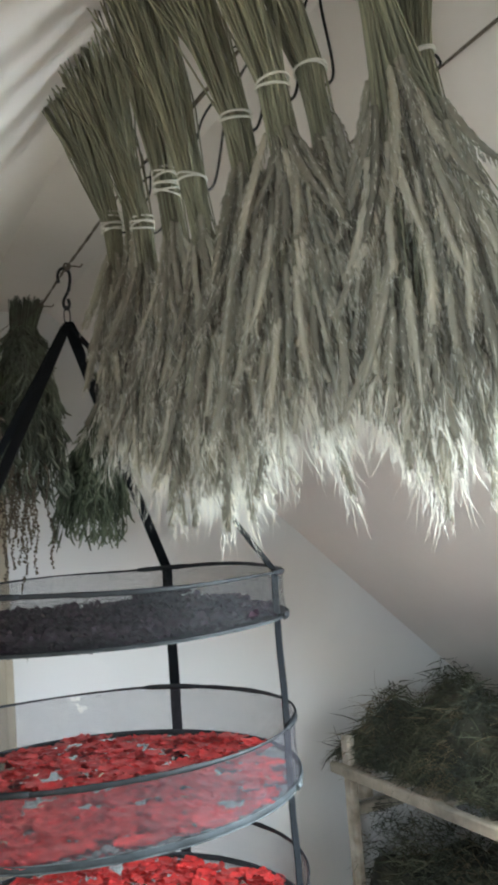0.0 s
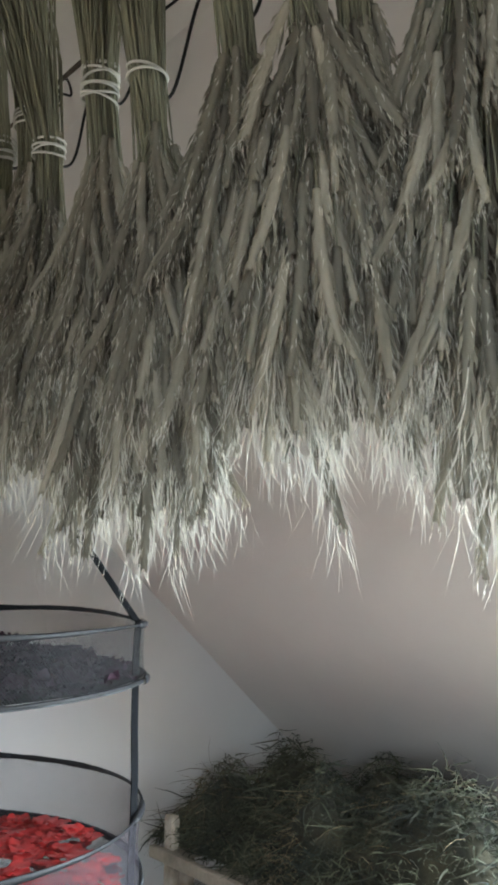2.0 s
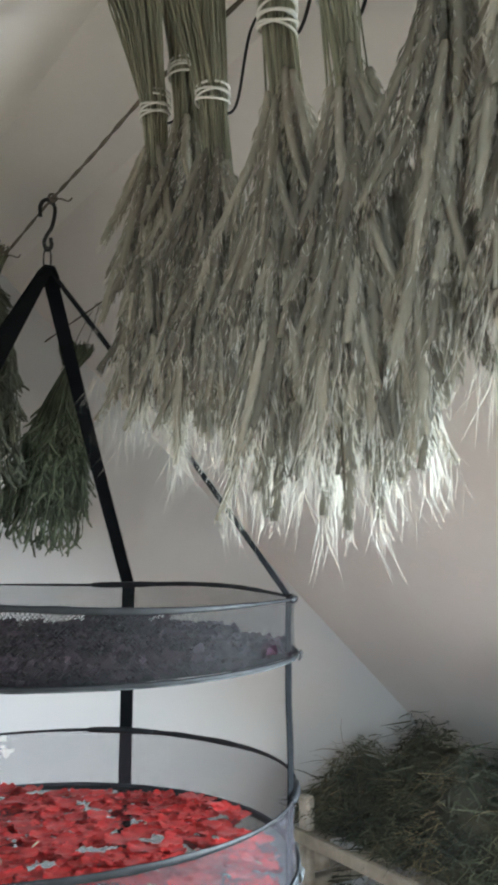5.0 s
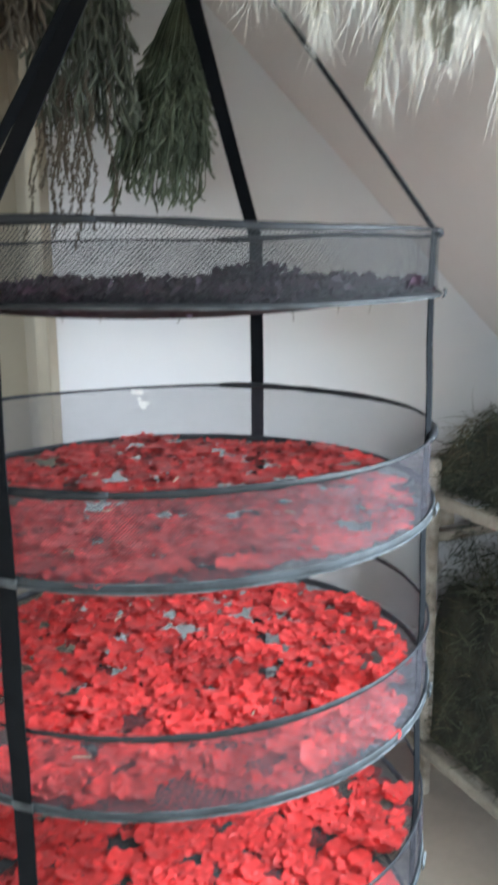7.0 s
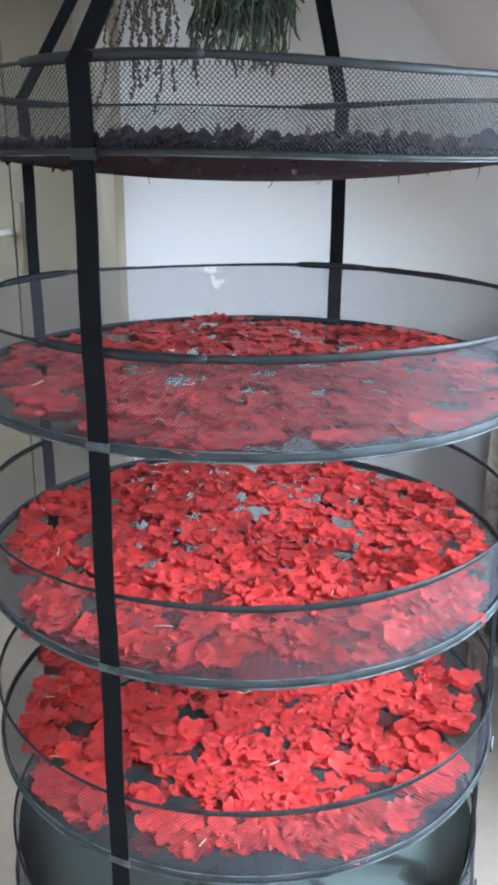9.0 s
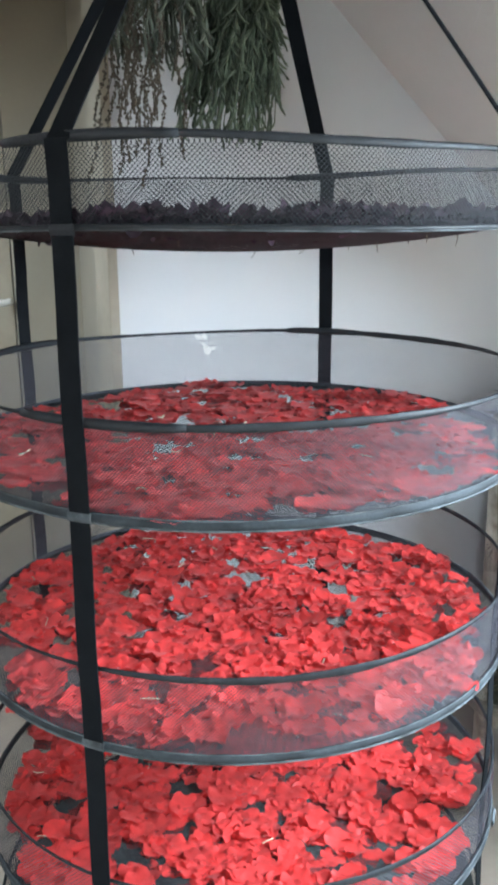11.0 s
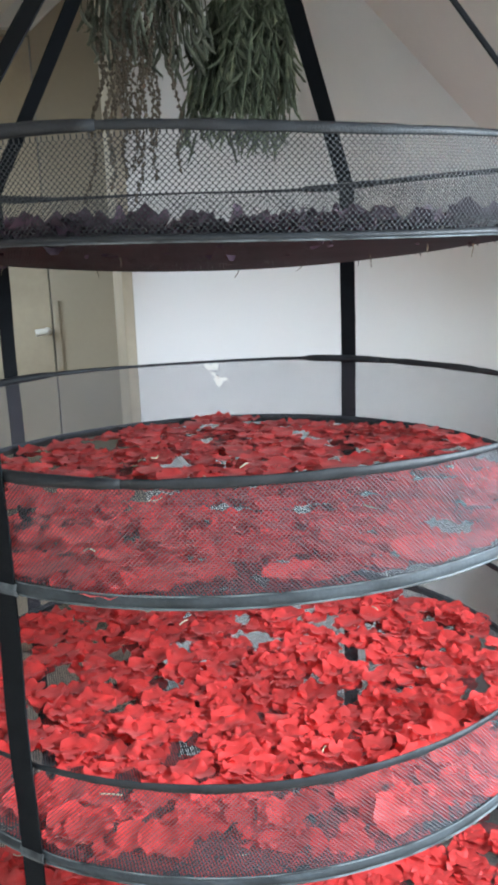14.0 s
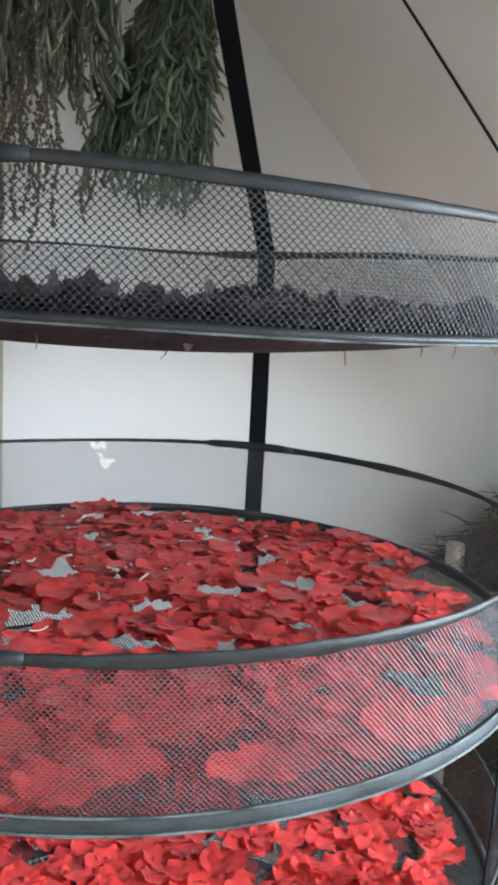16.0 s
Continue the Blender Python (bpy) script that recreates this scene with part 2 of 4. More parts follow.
# ---- the room ----
def structure():
    solid("floor", Geo().box((-2.2, BACK - 0.1, -0.1), (3.1, FAR + 0.15, 0)).mesh("floor", FLOOR), "pale beige smooth attic floor", "floor", "structure")
    g = Geo().box((GABLE_X, GABLE, 0), (3.1, GABLE + 0.12, 2.6))
    solid("wall_gable", g.mesh("wall_gable", PLASTER), "white plastered gable wall of the attic", "wall", "structure")
    g = Geo().box((GABLE_X + 0.12, GABLE + 0.121, 0), (GABLE_X + 0.24, FAR - 0.001, 2.6))
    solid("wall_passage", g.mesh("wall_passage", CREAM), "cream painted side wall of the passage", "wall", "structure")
    # the end wall of the passage with a door opening
    dl, dr, dt = -0.46, 0.312, 1.985
    g = Geo()
    g.box((-2.6, FAR, 0), (dl, FAR + 0.15, 2.6))
    g.box((dr, FAR, 0), (0.8, FAR + 0.15, 2.6))
    g.box((dl, FAR, dt), (dr, FAR + 0.15, 2.6))
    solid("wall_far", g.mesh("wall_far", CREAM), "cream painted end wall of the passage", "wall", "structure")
    # flat white panel added in place of the brightly lit slope above the door
    g = Geo()
    k = 0.90
    g.v = [(x, y, z) for y in (FAR - 0.03, FAR - 0.001) for x, z in ((dl - 0.2, dt + 0.012), (dr + 0.006, dt + 0.012), (dr + 0.006 + 0.5 / k, dt + 0.512), (dl - 0.2, dt + 0.512))]
    g.f = [(0, 1, 2, 3), (7, 6, 5, 4), (0, 4, 5, 1), (1, 5, 6, 2), (2, 6, 7, 3), (3, 7, 4, 0)]
    solid("slope_panel_far", g.mesh("slope_panel_far", PLASTER), "white panel standing in for the lit ceiling slope over the passage door", "soffit", "structure")
    solid("wall_back", Geo().box((-2.2, BACK - 0.15, 0), (3.1, BACK, 2.6)).mesh("wall_back", PLASTER), "white plastered rear wall of the attic", "wall", "structure")

    def sloped(lo_u, hi_u, y0, y1, sign, ox):
        """A slab of roof lining between two distances down the slope."""
        g = Geo().box((lo_u, y0, 0), (hi_u, y1, 0.12))
        c, s = math.cos(ANG), math.sin(ANG)
        g.v = [(ox + sign * (u * c + n * s), y, RIDGE_Z - u * s + n * c) for u, y, n in g.v]
        return g

    def merged(gs):
        r = Geo()
        for g in gs:
            k = len(r.v)
            r.v += g.v
            r.f += [tuple(i + k for i in q) for q in g.f]
        return r

    full = 3.3
    def pierced(win, sign, ox, y0, y1):
        """A roof lining in one piece round its window."""
        us, ys, g = [0, win[2], win[3], full], [y0, win[0], win[1], y1], Geo()
        for n in (0, 0.12):
            g.v += [(ox + sign * (u * math.cos(ANG) + n * math.sin(ANG)), y, RIDGE_Z - u * math.sin(ANG) + n * math.cos(ANG)) for u in us for y in ys]
        for i in range(3):
            for j in range(3):
                q = (i * 4 + j, i * 4 + j + 1, i * 4 + j + 5, i * 4 + j + 4)
                if (i, j) == (1, 1):
                    g.f += [(a, b, b + 16, a + 16) for a, b in zip(q, q[1:] + q[:1])]
                else:
                    g.f += [q, tuple(a + 16 for a in reversed(q))]
        return g
    solid("ceiling_slope_right", pierced(WIN_RIGHT, 1, RIDGE_X, BACK, FAR).mesh("ceiling_slope_right", SLOPE), "off-white painted sloping attic ceiling with a roof window", "ceiling", "structure")
    for a, win in ((BACK, WIN_LEFT), (GABLE, FILL_WIN_PASSAGE)):
        solid("ceiling_slope_left", pierced(win, -1, FLAT_X, a, GABLE if a == BACK else FAR).mesh("ceiling_slope_left", SLOPE), "off-white painted sloping attic ceiling with a roof window", "ceiling", "structure")
    solid("ceiling_flat", Geo().box((FLAT_X, BACK, RIDGE_Z), (RIDGE_X, FAR, RIDGE_Z + 0.1)).mesh("ceiling_flat", SLOPE), "narrow flat ceiling strip under the ridge", "ceiling", "structure")
    # the roof windows' frames, the added passage one too, in the slopes' own axes
    for k, (win, sign, ox) in enumerate(((WIN_RIGHT, 1, RIDGE_X), (WIN_LEFT, -1, FLAT_X), (FILL_WIN_PASSAGE, -1, FLAT_X))):
        y0, y1, u0, u1 = win
        w = thing("window_%d" % (k + 1), (0, 0, 0), "roof window with a pale wooden frame in the slope, out of view", "window", kind="structure")
        for name, a, b, c, d in (("head", u0 + 0.002, u0 + 0.05, y0 + 0.002, y1 - 0.002), ("sill", u1 - 0.05, u1 - 0.002, y0 + 0.002, y1 - 0.002),
                                 ("jamb", u0 + 0.05, u1 - 0.05, y0 + 0.002, y0 + 0.05), ("jamb", u0 + 0.05, u1 - 0.05, y1 - 0.05, y1 - 0.002)):
            part(name, sloped(a, b, c, d, sign, ox).mesh(name, FRAME_W), w)
    # the passage door, and the trim on the free end of the gable wall
    d = thing("door_1", (0, 0, 0), "closed tan-painted door with a small pale lever handle", "door", kind="structure")
    leaf = bevelled(Geo().box((dl + 0.003, FAR + 0.006, 0.01), (dr - 0.004, FAR + 0.05, dt - 0.004)).mesh("leaf", TAN), 0.003)
    part("leaf", leaf, d)
    h = Geo().box((dr + 0.002, FAR - 0.010, 0.98), (dr + 0.020, FAR - 0.001, 1.20))
    hd = part("latch_strip", bevelled(h.mesh("latch_strip", CREAM), 0.002), d, "pale upright strike strip")
    lever = Geo().tube(curve([(dr - 0.020, FAR + 0.008, 1.105), (dr - 0.020, FAR - 0.030, 1.105), (dr - 0.030, FAR - 0.038, 1.105), (dr - 0.060, FAR - 0.038, 1.102)], 4), 0.011, 8)
    part("lever", lever.mesh("lever", WHITE, True), d, "short pale lever handle")
    t = Geo().box((GABLE_X - 0.022, GABLE - 0.012, 0.0), (GABLE_X - 0.0005, GABLE + 0.13, 2.25))
    solid("trim", bevelled(t.mesh("trim", TAN), 0.004), "cream painted trim on the wall's end", "trim", "structure")


structure()

# ---- the hanging drying net ----
CX, CY, R = 0.412, 1.578, 0.380
TIERS = [1.346, 1.060, 0.795, 0.520, 0.245]
WALLS = [0.078, 0.1005, 0.092, 0.092, 0.092]
APEX = Vector((0.420, 1.590, 1.916))
STRAPS = [radians(a) for a in (-135, -41, 45, 130)]     # front, right, back, left
INSET = [0.0065, -0.010, 0.0065, 0.0065]


def uneven(base, n, seed):
    rr = random.Random(seed)
    return [base * rr.uniform(0.86, 1.14) for _ in range(n)]


def ring(z, r, wave, seed, n=150):
    return [((r + wave * 0.5 * math.sin(3 * w + seed)) * math.cos(w), (r + wave * 0.5 * math.sin(3 * w + seed)) * math.sin(w),
             z + wave * math.sin(2 * w + seed) + wave * 0.6 * math.sin(5 * w + seed * 2)) for w in (2 * math.pi * i / n for i in range(n))]


def sag(r, depth):
    return -depth * max(0.0, 1 - (r / R) ** 2)


def rim_band(z, r, hh, ht, wave, seed, rough):
    """A flat binding round a tray: hh half its height, ht half its thickness."""
    g, n, m = Geo(), 150, 8
    for k, p in enumerate(ring(z, r, wave, seed, n)):
        p = Vector(p)
        o = Vector((p.x, p.y, 0)).normalized()
        for j in range(m):
            a = 2 * math.pi * j / m
            g.v.append(tuple(p + o * ht * rough[k] * math.cos(a) + Vector((0, 0, hh * rough[(k * 3) % n] * math.sin(a)))))
    for k in range(n):
        for j in range(m):
            q = (k + 1) % n
            g.f.append((k * m + j, q * m + j, q * m + (j + 1) % m, k * m + (j + 1) % m))
    return g


def net_wall(z0, z1, n, width, seed, row):
    """Threads that swing to and fro and meet their neighbours, so that the gaps are six-sided."""
    h = 2 * math.pi / n
    rows = int((z1 - z0) / row)
    zs, sw = [], []
    for j in range(rows):
        side = 1 if j % 2 else -1
        zs += [z0 + (j + 0.15) * row, z0 + (j + 0.55) * row]
        sw += [side, side]
    zs, sw = np.array([z0] + zs + [z1]), np.array([sw[0]] + sw + [sw[-1]])
    i = np.arange(n)
    w = i[:, None] * h + np.where(i % 2, 1, -1)[:, None] * sw[None, :] * h * 0.43
    wave = 0.0035 * np.sin(3 * w + seed) + 0.0015 * np.sin(7 * w + seed * 2)
    sheen_tilts = 0.00022 * np.where(np.arange(len(zs)) % 2, 1.0, -1.0)      # tilts the flat threads up and down to catch the sheen of round ones
    r = R - 0.001 + wave * np.sin(np.pi * (zs - z0) / (z1 - z0))[None, :] + sheen_tilts[None, :]
    v = np.empty((n, len(zs), 2, 3))
    for k, e in ((0, -width / 2), (1, width / 2)):
        a = w + e / R
        v[:, :, k, 0], v[:, :, k, 1], v[:, :, k, 2] = r * np.cos(a), r * np.sin(a), zs[None, :]
    m = len(zs)
    q = (i[:, None] * m + np.arange(m - 1)[None, :]).reshape(-1) * 2
    g = Geo()
    g.v = v.reshape(-1, 3).tolist()
    g.f = np.stack([q, q + 1, q + 3, q + 2], 1).tolist()
    return g


def net_floor(z, depth, pitch, width):
    g = Geo()
    n = int(R / pitch)
    for fam in (0, 1):
        for i in range(-n, n + 1):
            a = i * pitch
            h = math.sqrt(max(0, R * R - a * a)) - 0.001
            if h < 0.01:
                continue
            k, segs = len(g.v), 10
            for j in range(segs + 1):
                b = -h + 2 * h * j / segs
                zz = z + sag(math.hypot(a, b), depth) + fam * 0.0004
                for e in (-width / 2, width / 2):
                    g.v.append((a + e, b, zz) if fam == 0 else (b, a + e, zz))
            g.f += [(k + 2 * q, k + 2 * q + 1, k + 2 * q + 3, k + 2 * q + 2) for q in range(segs)]
    return g


def drying_net():
    t = thing("drying_net", (CX, CY, 0), "black hanging mesh drying rack with round net trays", "drying rack")
    for i, z in enumerate(TIERS):
        wave = (0.004, 0.002, 0.002, 0.002, 0.003)[i]
        depth = (0.034, 0.016, 0.016, 0.016, 0.010)[i]
        tray = part("tray", net_wall(z, z + WALLS[i], (980, 1220, 1120, 860, 860)[i], (0.0010, 0.00085, 0.00085, 0.0010, 0.0010)[i], i, (0.0024, 0.0020, 0.0021, 0.0025, 0.0025)[i]).mesh("tray_wall", NET_HAZED if i else NET), t, "round net tray with bound rims", "stuff")
        part("net_floor", net_floor(z + 0.002, depth, (0.0024, 0.0030, 0.0030, 0.0030, 0.0030)[i], (0.0021, 0.0012, 0.0012, 0.0012, 0.0012)[i]).mesh("net_floor", NET if i else NET_DARK), tray, kind="stuff")
        part("top_rim", rim_band(z + WALLS[i], R, 0.0034 if i else 0.0029, 0.0024, wave, i * 1.7, [u * (1 + 0.42 * math.cos(2 * math.pi * k / 150 - 1.15)) for k, u in enumerate(uneven(1.0, 150, i))]).mesh("top_rim", RIM, True), tray)
        low = rim_band(z, R + 0.002, (0.0030, 0.0058, 0.0058, 0.0058, 0.0058)[i], 0.0030, wave * 0.4, i * 1.1, uneven(1.0, 150, i + 9))
        part("bottom_rim", low.mesh("bottom_rim", RIM_GREY if i else RIM, True), tray)
        for dz, rad in (((-0.0056, 0.0013), (0.0054, 0.0009)) if i else ((-0.0028, 0.0010),)):
            part("piping", Geo().tube([Vector(p) + Vector((0, 0, dz)) for p in ring(z, R + 0.0035, wave * 0.4, i * 1.1)], uneven(rad, 150, i + 3), 6, True).mesh("piping", RIM_LIGHT, True), tray, "rubbed pale edge of the binding")
        for q, w in enumerate(STRAPS):
            c, s = math.cos(w), math.sin(w)
            tab = Geo()
            a = Vector((-s, c, 0))
            o = Vector((c, s, 0))
            p = o * (R + 0.0085)
            tab.band([p - o * 0.002 + Vector((0, 0, z - 0.0065)), p + o * 0.0008 + Vector((0, 0, z)), p - o * 0.0015 + Vector((0, 0, z + 0.006))], a, 0.029, 0.0024, o)
            part("rim_tab", bevelled(tab.mesh("rim_tab", RIM_LIGHT if i else RIM), 0.001, 1), tray, "pale stitched binding over the strap" if i else "")
            if i < 2:
                path = ring(z + WALLS[i], R, wave, i * 1.7)
                k = int(w / (2 * math.pi) * 150) % 150
                reach = (7, 4, 5, 6)[q]
                idx = [(k + m) % 150 for m in range(-reach + 2, reach + 1)]
                wrap = Geo().tube([path[m] for m in idx], [0.0043 + 0.0016 * math.sin(math.pi * m / (len(idx) - 1)) ** 0.5 * (0.8 + 0.3 * ((m * 7) % 5) / 5) for m in range(len(idx))], 7)
                part("rim_wrap", wrap.mesh("rim_wrap", RIM, True), tray)
    liner = Geo()
    n, m = 48, 8
    for j in range(m + 1):
        for i in range(n):
            w, f = 2 * math.pi * i / n, j / m
            rr = (R - 0.006) * min(1, f * 1.25)
            up = 0.004 + sag(rr, 0.010) + max(0, f - 0.8) * 0.38 + 0.003 * math.sin(9 * w + j)
            liner.v.append((rr * math.cos(w), rr * math.sin(w), TIERS[-1] + up))
    for j in range(m):
        for i in range(n):
            k, k2 = j * n + i, j * n + (i + 1) % n
            liner.f.append((k, k2, k2 + n, k + n))
    part("cloth_liner", liner.mesh("cloth_liner", LINER, True), t, "grey-green cloth lining the empty lowest tray")
    for q, w in enumerate(STRAPS):
        c, s = math.cos(w), math.sin(w)
        a, o = Vector((-s, c, 0)), Vector((c, s, 0))
        pts = []
        r = R + INSET[q]
        top = TIERS[0] + WALLS[0]
        for i, z in enumerate(TIERS):
            pts += [(r + 0.003, z + WALLS[i] + 0.004), (r + 0.001, z + WALLS[i] * 0.55), (r + 0.001, z)]
            if i < len(TIERS) - 1:
                nz2 = TIERS[i + 1] + WALLS[i + 1]
                pts += [(r + 0.001, z * 0.66 + nz2 * 0.34), (r + 0.003, z * 0.33 + nz2 * 0.67)]
        if q == 1:        # the strap at this side hangs twisted
            a, o2 = (a + o * 0.20).normalized(), (o - a * 0.20).normalized()
        else:
            o2 = o
        g = Geo().band([o * rr + Vector((0, 0, zz)) for rr, zz in pts], a, 0.0245, 0.0016, o2)
        part("strap", g.mesh("strap", WEBBING), t)
        # the slanting upper part to the hook
        e = Vector((APEX.x - CX, APEX.y - CY, APEX.z)) + o * 0.006
        b = o * r + Vector((0, 0, top + 0.003))
        d = (e - b).normalized()
        on = a.cross(d).normalized()
        pts = [b.lerp(e, k / 6) - Vector((0, 0, (0.006, -0.007, 0.006, 0.006)[q] * math.sin(math.pi * k / 6))) for k in range(7)]
        part("hanging_strap", Geo().band(pts, a, 0.0245, 0.0016, on).mesh("hanging_strap", WEBBING), t)
    ax, ay = APEX.x - CX, APEX.y - CY
    knot = Geo()
    knot.band([(ax - 0.016, ay, APEX.z - 0.012), (ax - 0.008, ay, APEX.z + 0.004), (ax + 0.008, ay, APEX.z + 0.004), (ax + 0.016, ay, APEX.z - 0.012)], (0, 1, 0), 0.026, 0.005, (0, 0, 1))
    part("strap_knot", knot.mesh("strap_knot", WEBBING), t)
    loop = [(ax + 0.006 * math.sin(u), ay, APEX.z + 0.020 - 0.020 * math.cos(u)) for u in (2 * math.pi * i / 16 for i in range(16))]
    part("wire_loop", Geo().tube(loop, 0.0014, 6, True).mesh("wire_loop", STEEL, True), t)
    hook = [(ax - 0.013, ay, APEX.z + 0.086), (ax - 0.014, ay, APEX.z + 0.103), (ax - 0.006, ay, APEX.z + 0.115), (ax + 0.005, ay, APEX.z + 0.113),
            (ax + 0.010, ay, APEX.z + 0.100), (ax + 0.006, ay, APEX.z + 0.074), (ax - 0.001, ay, APEX.z + 0.060), (ax - 0.006, ay, APEX.z + 0.046),
            (ax - 0.001, ay, APEX.z + 0.034), (ax + 0.006, ay, APEX.z + 0.042), (ax + 0.004, ay, APEX.z + 0.055)]
    part("s_hook", Geo().tube(curve(hook, 4), 0.0031, 8).mesh("s_hook", STEEL, True), t, "black steel S-hook")
    return t


drying_net()


# ---- petals ----
def petal_mesh(seed, size=0.042, curl=1.0):
    """A soft round petal; curl crumples it and frays its edge."""
    rr = random.Random(seed)
    g = Geo()
    n = 7
    a1, a2, a3, a4 = rr.uniform(-1, 1), rr.uniform(-0.2, 0.9), rr.uniform(0, 6.28), rr.uniform(0, 6.28)
    long, notch, crease = rr.uniform(0.85, 1.15), rr.uniform(0.0, 0.2), rr.uniform(0, 6.28)
    for j in range(n + 1):
        for i in range(n + 1):
            u, v = i / n * 2 - 1, j / n * 2 - 1
            x, y = u * math.sqrt(1 - v * v / 2), v * math.sqrt(1 - u * u / 2)
            rim, w = math.hypot(x, y), math.atan2(y, x)
            edge = 1 + 0.05 * math.sin(2 * w + a3) + 0.05 * math.sin(3 * w + a4) + 0.035 * math.sin(5 * w + a3) + 0.025 * math.sin(8 * w + a4)
            x *= edge * (0.78 + 0.22 * (y + 1) / 2)
            y *= edge * long * (1 - notch * max(0, math.cos(w - math.pi / 2)) ** 8)
            fold = abs(x * math.cos(crease) + y * math.sin(crease))
            z = curl * (0.11 * a2 * rim * rim + 0.10 * a1 * x * y + 0.055 * rim ** 2 * math.sin(4 * w + a3) + 0.03 * rim ** 2 * math.sin(7 * w + a4) + 0.035 * rim ** 3 * math.sin(9 * w + a3 * 2) + 0.05 * rim ** 4 * math.sin(6 * w + a4 * 3) + 0.07 * fold) + rr.uniform(-0.012, 0.012) * curl
            g.v.append((x * size / 2, y * size / 2, z * size))
    for j in range(n):
        for i in range(n):
            k = j * (n + 1) + i
            g.f.append((k, k + 1, k + n + 2, k + n + 1))
    return g


def petal_layer(z, depth, mat, label, count, extra, size, seed, heap=0.0045, holes=9, curl=1.05, tilt=0.095, lift=0.001, peaks=(), stalks=0, shallow=False):
    rr = random.Random(seed)
    t = thing("petal_layer", (CX, CY, z), label, "petals", "petal layers on the net trays")
    kinds = [petal_mesh(seed * 10 + i, size * (0.78 + 0.045 * i), curl) for i in range(8)]
    meshes = [g.mesh("petal", mat, True) for g in kinds]
    gaps = []
    for _ in range(holes * 6):
        a, b = rr.uniform(0, 1) ** 0.5 * R * 0.88, rr.uniform(0, 6.28)
        x, y = a * math.cos(b), a * math.sin(b)
        if len(gaps) < holes and all(math.hypot(x - gx, y - gy) > 0.075 for gx, gy, _r in gaps):
            gaps.append((x, y, rr.uniform(0.001, 0.013)))
    edge = R - 0.010

    def spot():
        while True:
            a, b = math.sqrt(rr.random()) * edge, rr.uniform(0, 6.283)
            x, y = a * math.cos(b), a * math.sin(b)
            if a > edge * (0.955 + 0.035 * math.sin(5 * b + seed) + 0.02 * math.sin(11 * b)):
                continue
            if all((x - gx) ** 2 + (y - gy) ** 2 > (gr + size * 0.42) ** 2 for gx, gy, gr in gaps):
                return x, y, a

    def placed(base):
        x, y, a = spot()
        if shallow:
            base *= 1 - 0.42 * (a / R) ** 2
        up = base + abs(rr.gauss(0, heap * 0.45)) + sum(h * rr.uniform(0.05, 1) * math.exp(-((x - px) ** 2 + (y - py) ** 2) / (2 * 0.045 ** 2)) for px, py, h in peaks)
        rot = Euler((rr.gauss(0, tilt) + (math.pi if rr.random() < 0.3 else 0), rr.gauss(0, tilt), rr.uniform(0, 6.28)))
        return Matrix.LocRotScale((x, y, sag(a, depth) + up), rot, Vector([rr.uniform(0.8, 1.15)] * 3))

    rest = Geo()
    for i in range(extra):
        m, g = placed(lift), kinds[i % 8]
        k = len(rest.v)
        rest.v += [tuple(m @ Vector(v)) for v in g.v]
        rest.f += [tuple(q + k for q in f) for f in g.f]
    part("petal_mat", rest.mesh("petal_mat", mat, True), t, kind="stuff")
    for i in range(count):
        ob = new("petal", meshes[i % 8])
        ob.parent = t
        ob.matrix_local = placed(lift + 0.004)
    for i in range(stalks):
        x, y, a = spot()
        w, l = rr.uniform(0, 6.28), rr.uniform(0.012, 0.028)
        b, zz = Vector((math.cos(w), math.sin(w), 0)) * l, sag(a, depth) + lift + 0.011
        g = Geo().tube(curve([Vector((x, y, zz)), Vector((x, y, zz)) + b * 0.5 + Vector((-b.y, b.x, 0.02)) * rr.uniform(-0.2, 0.2), Vector((x, y, zz - 0.001)) + b], 3), rr.uniform(0.0006, 0.0010), 5)
        part("pale_stem", g.mesh("pale_stem", PALE_STEM, True), t, "thin pale stem lying on the petals")
    return t


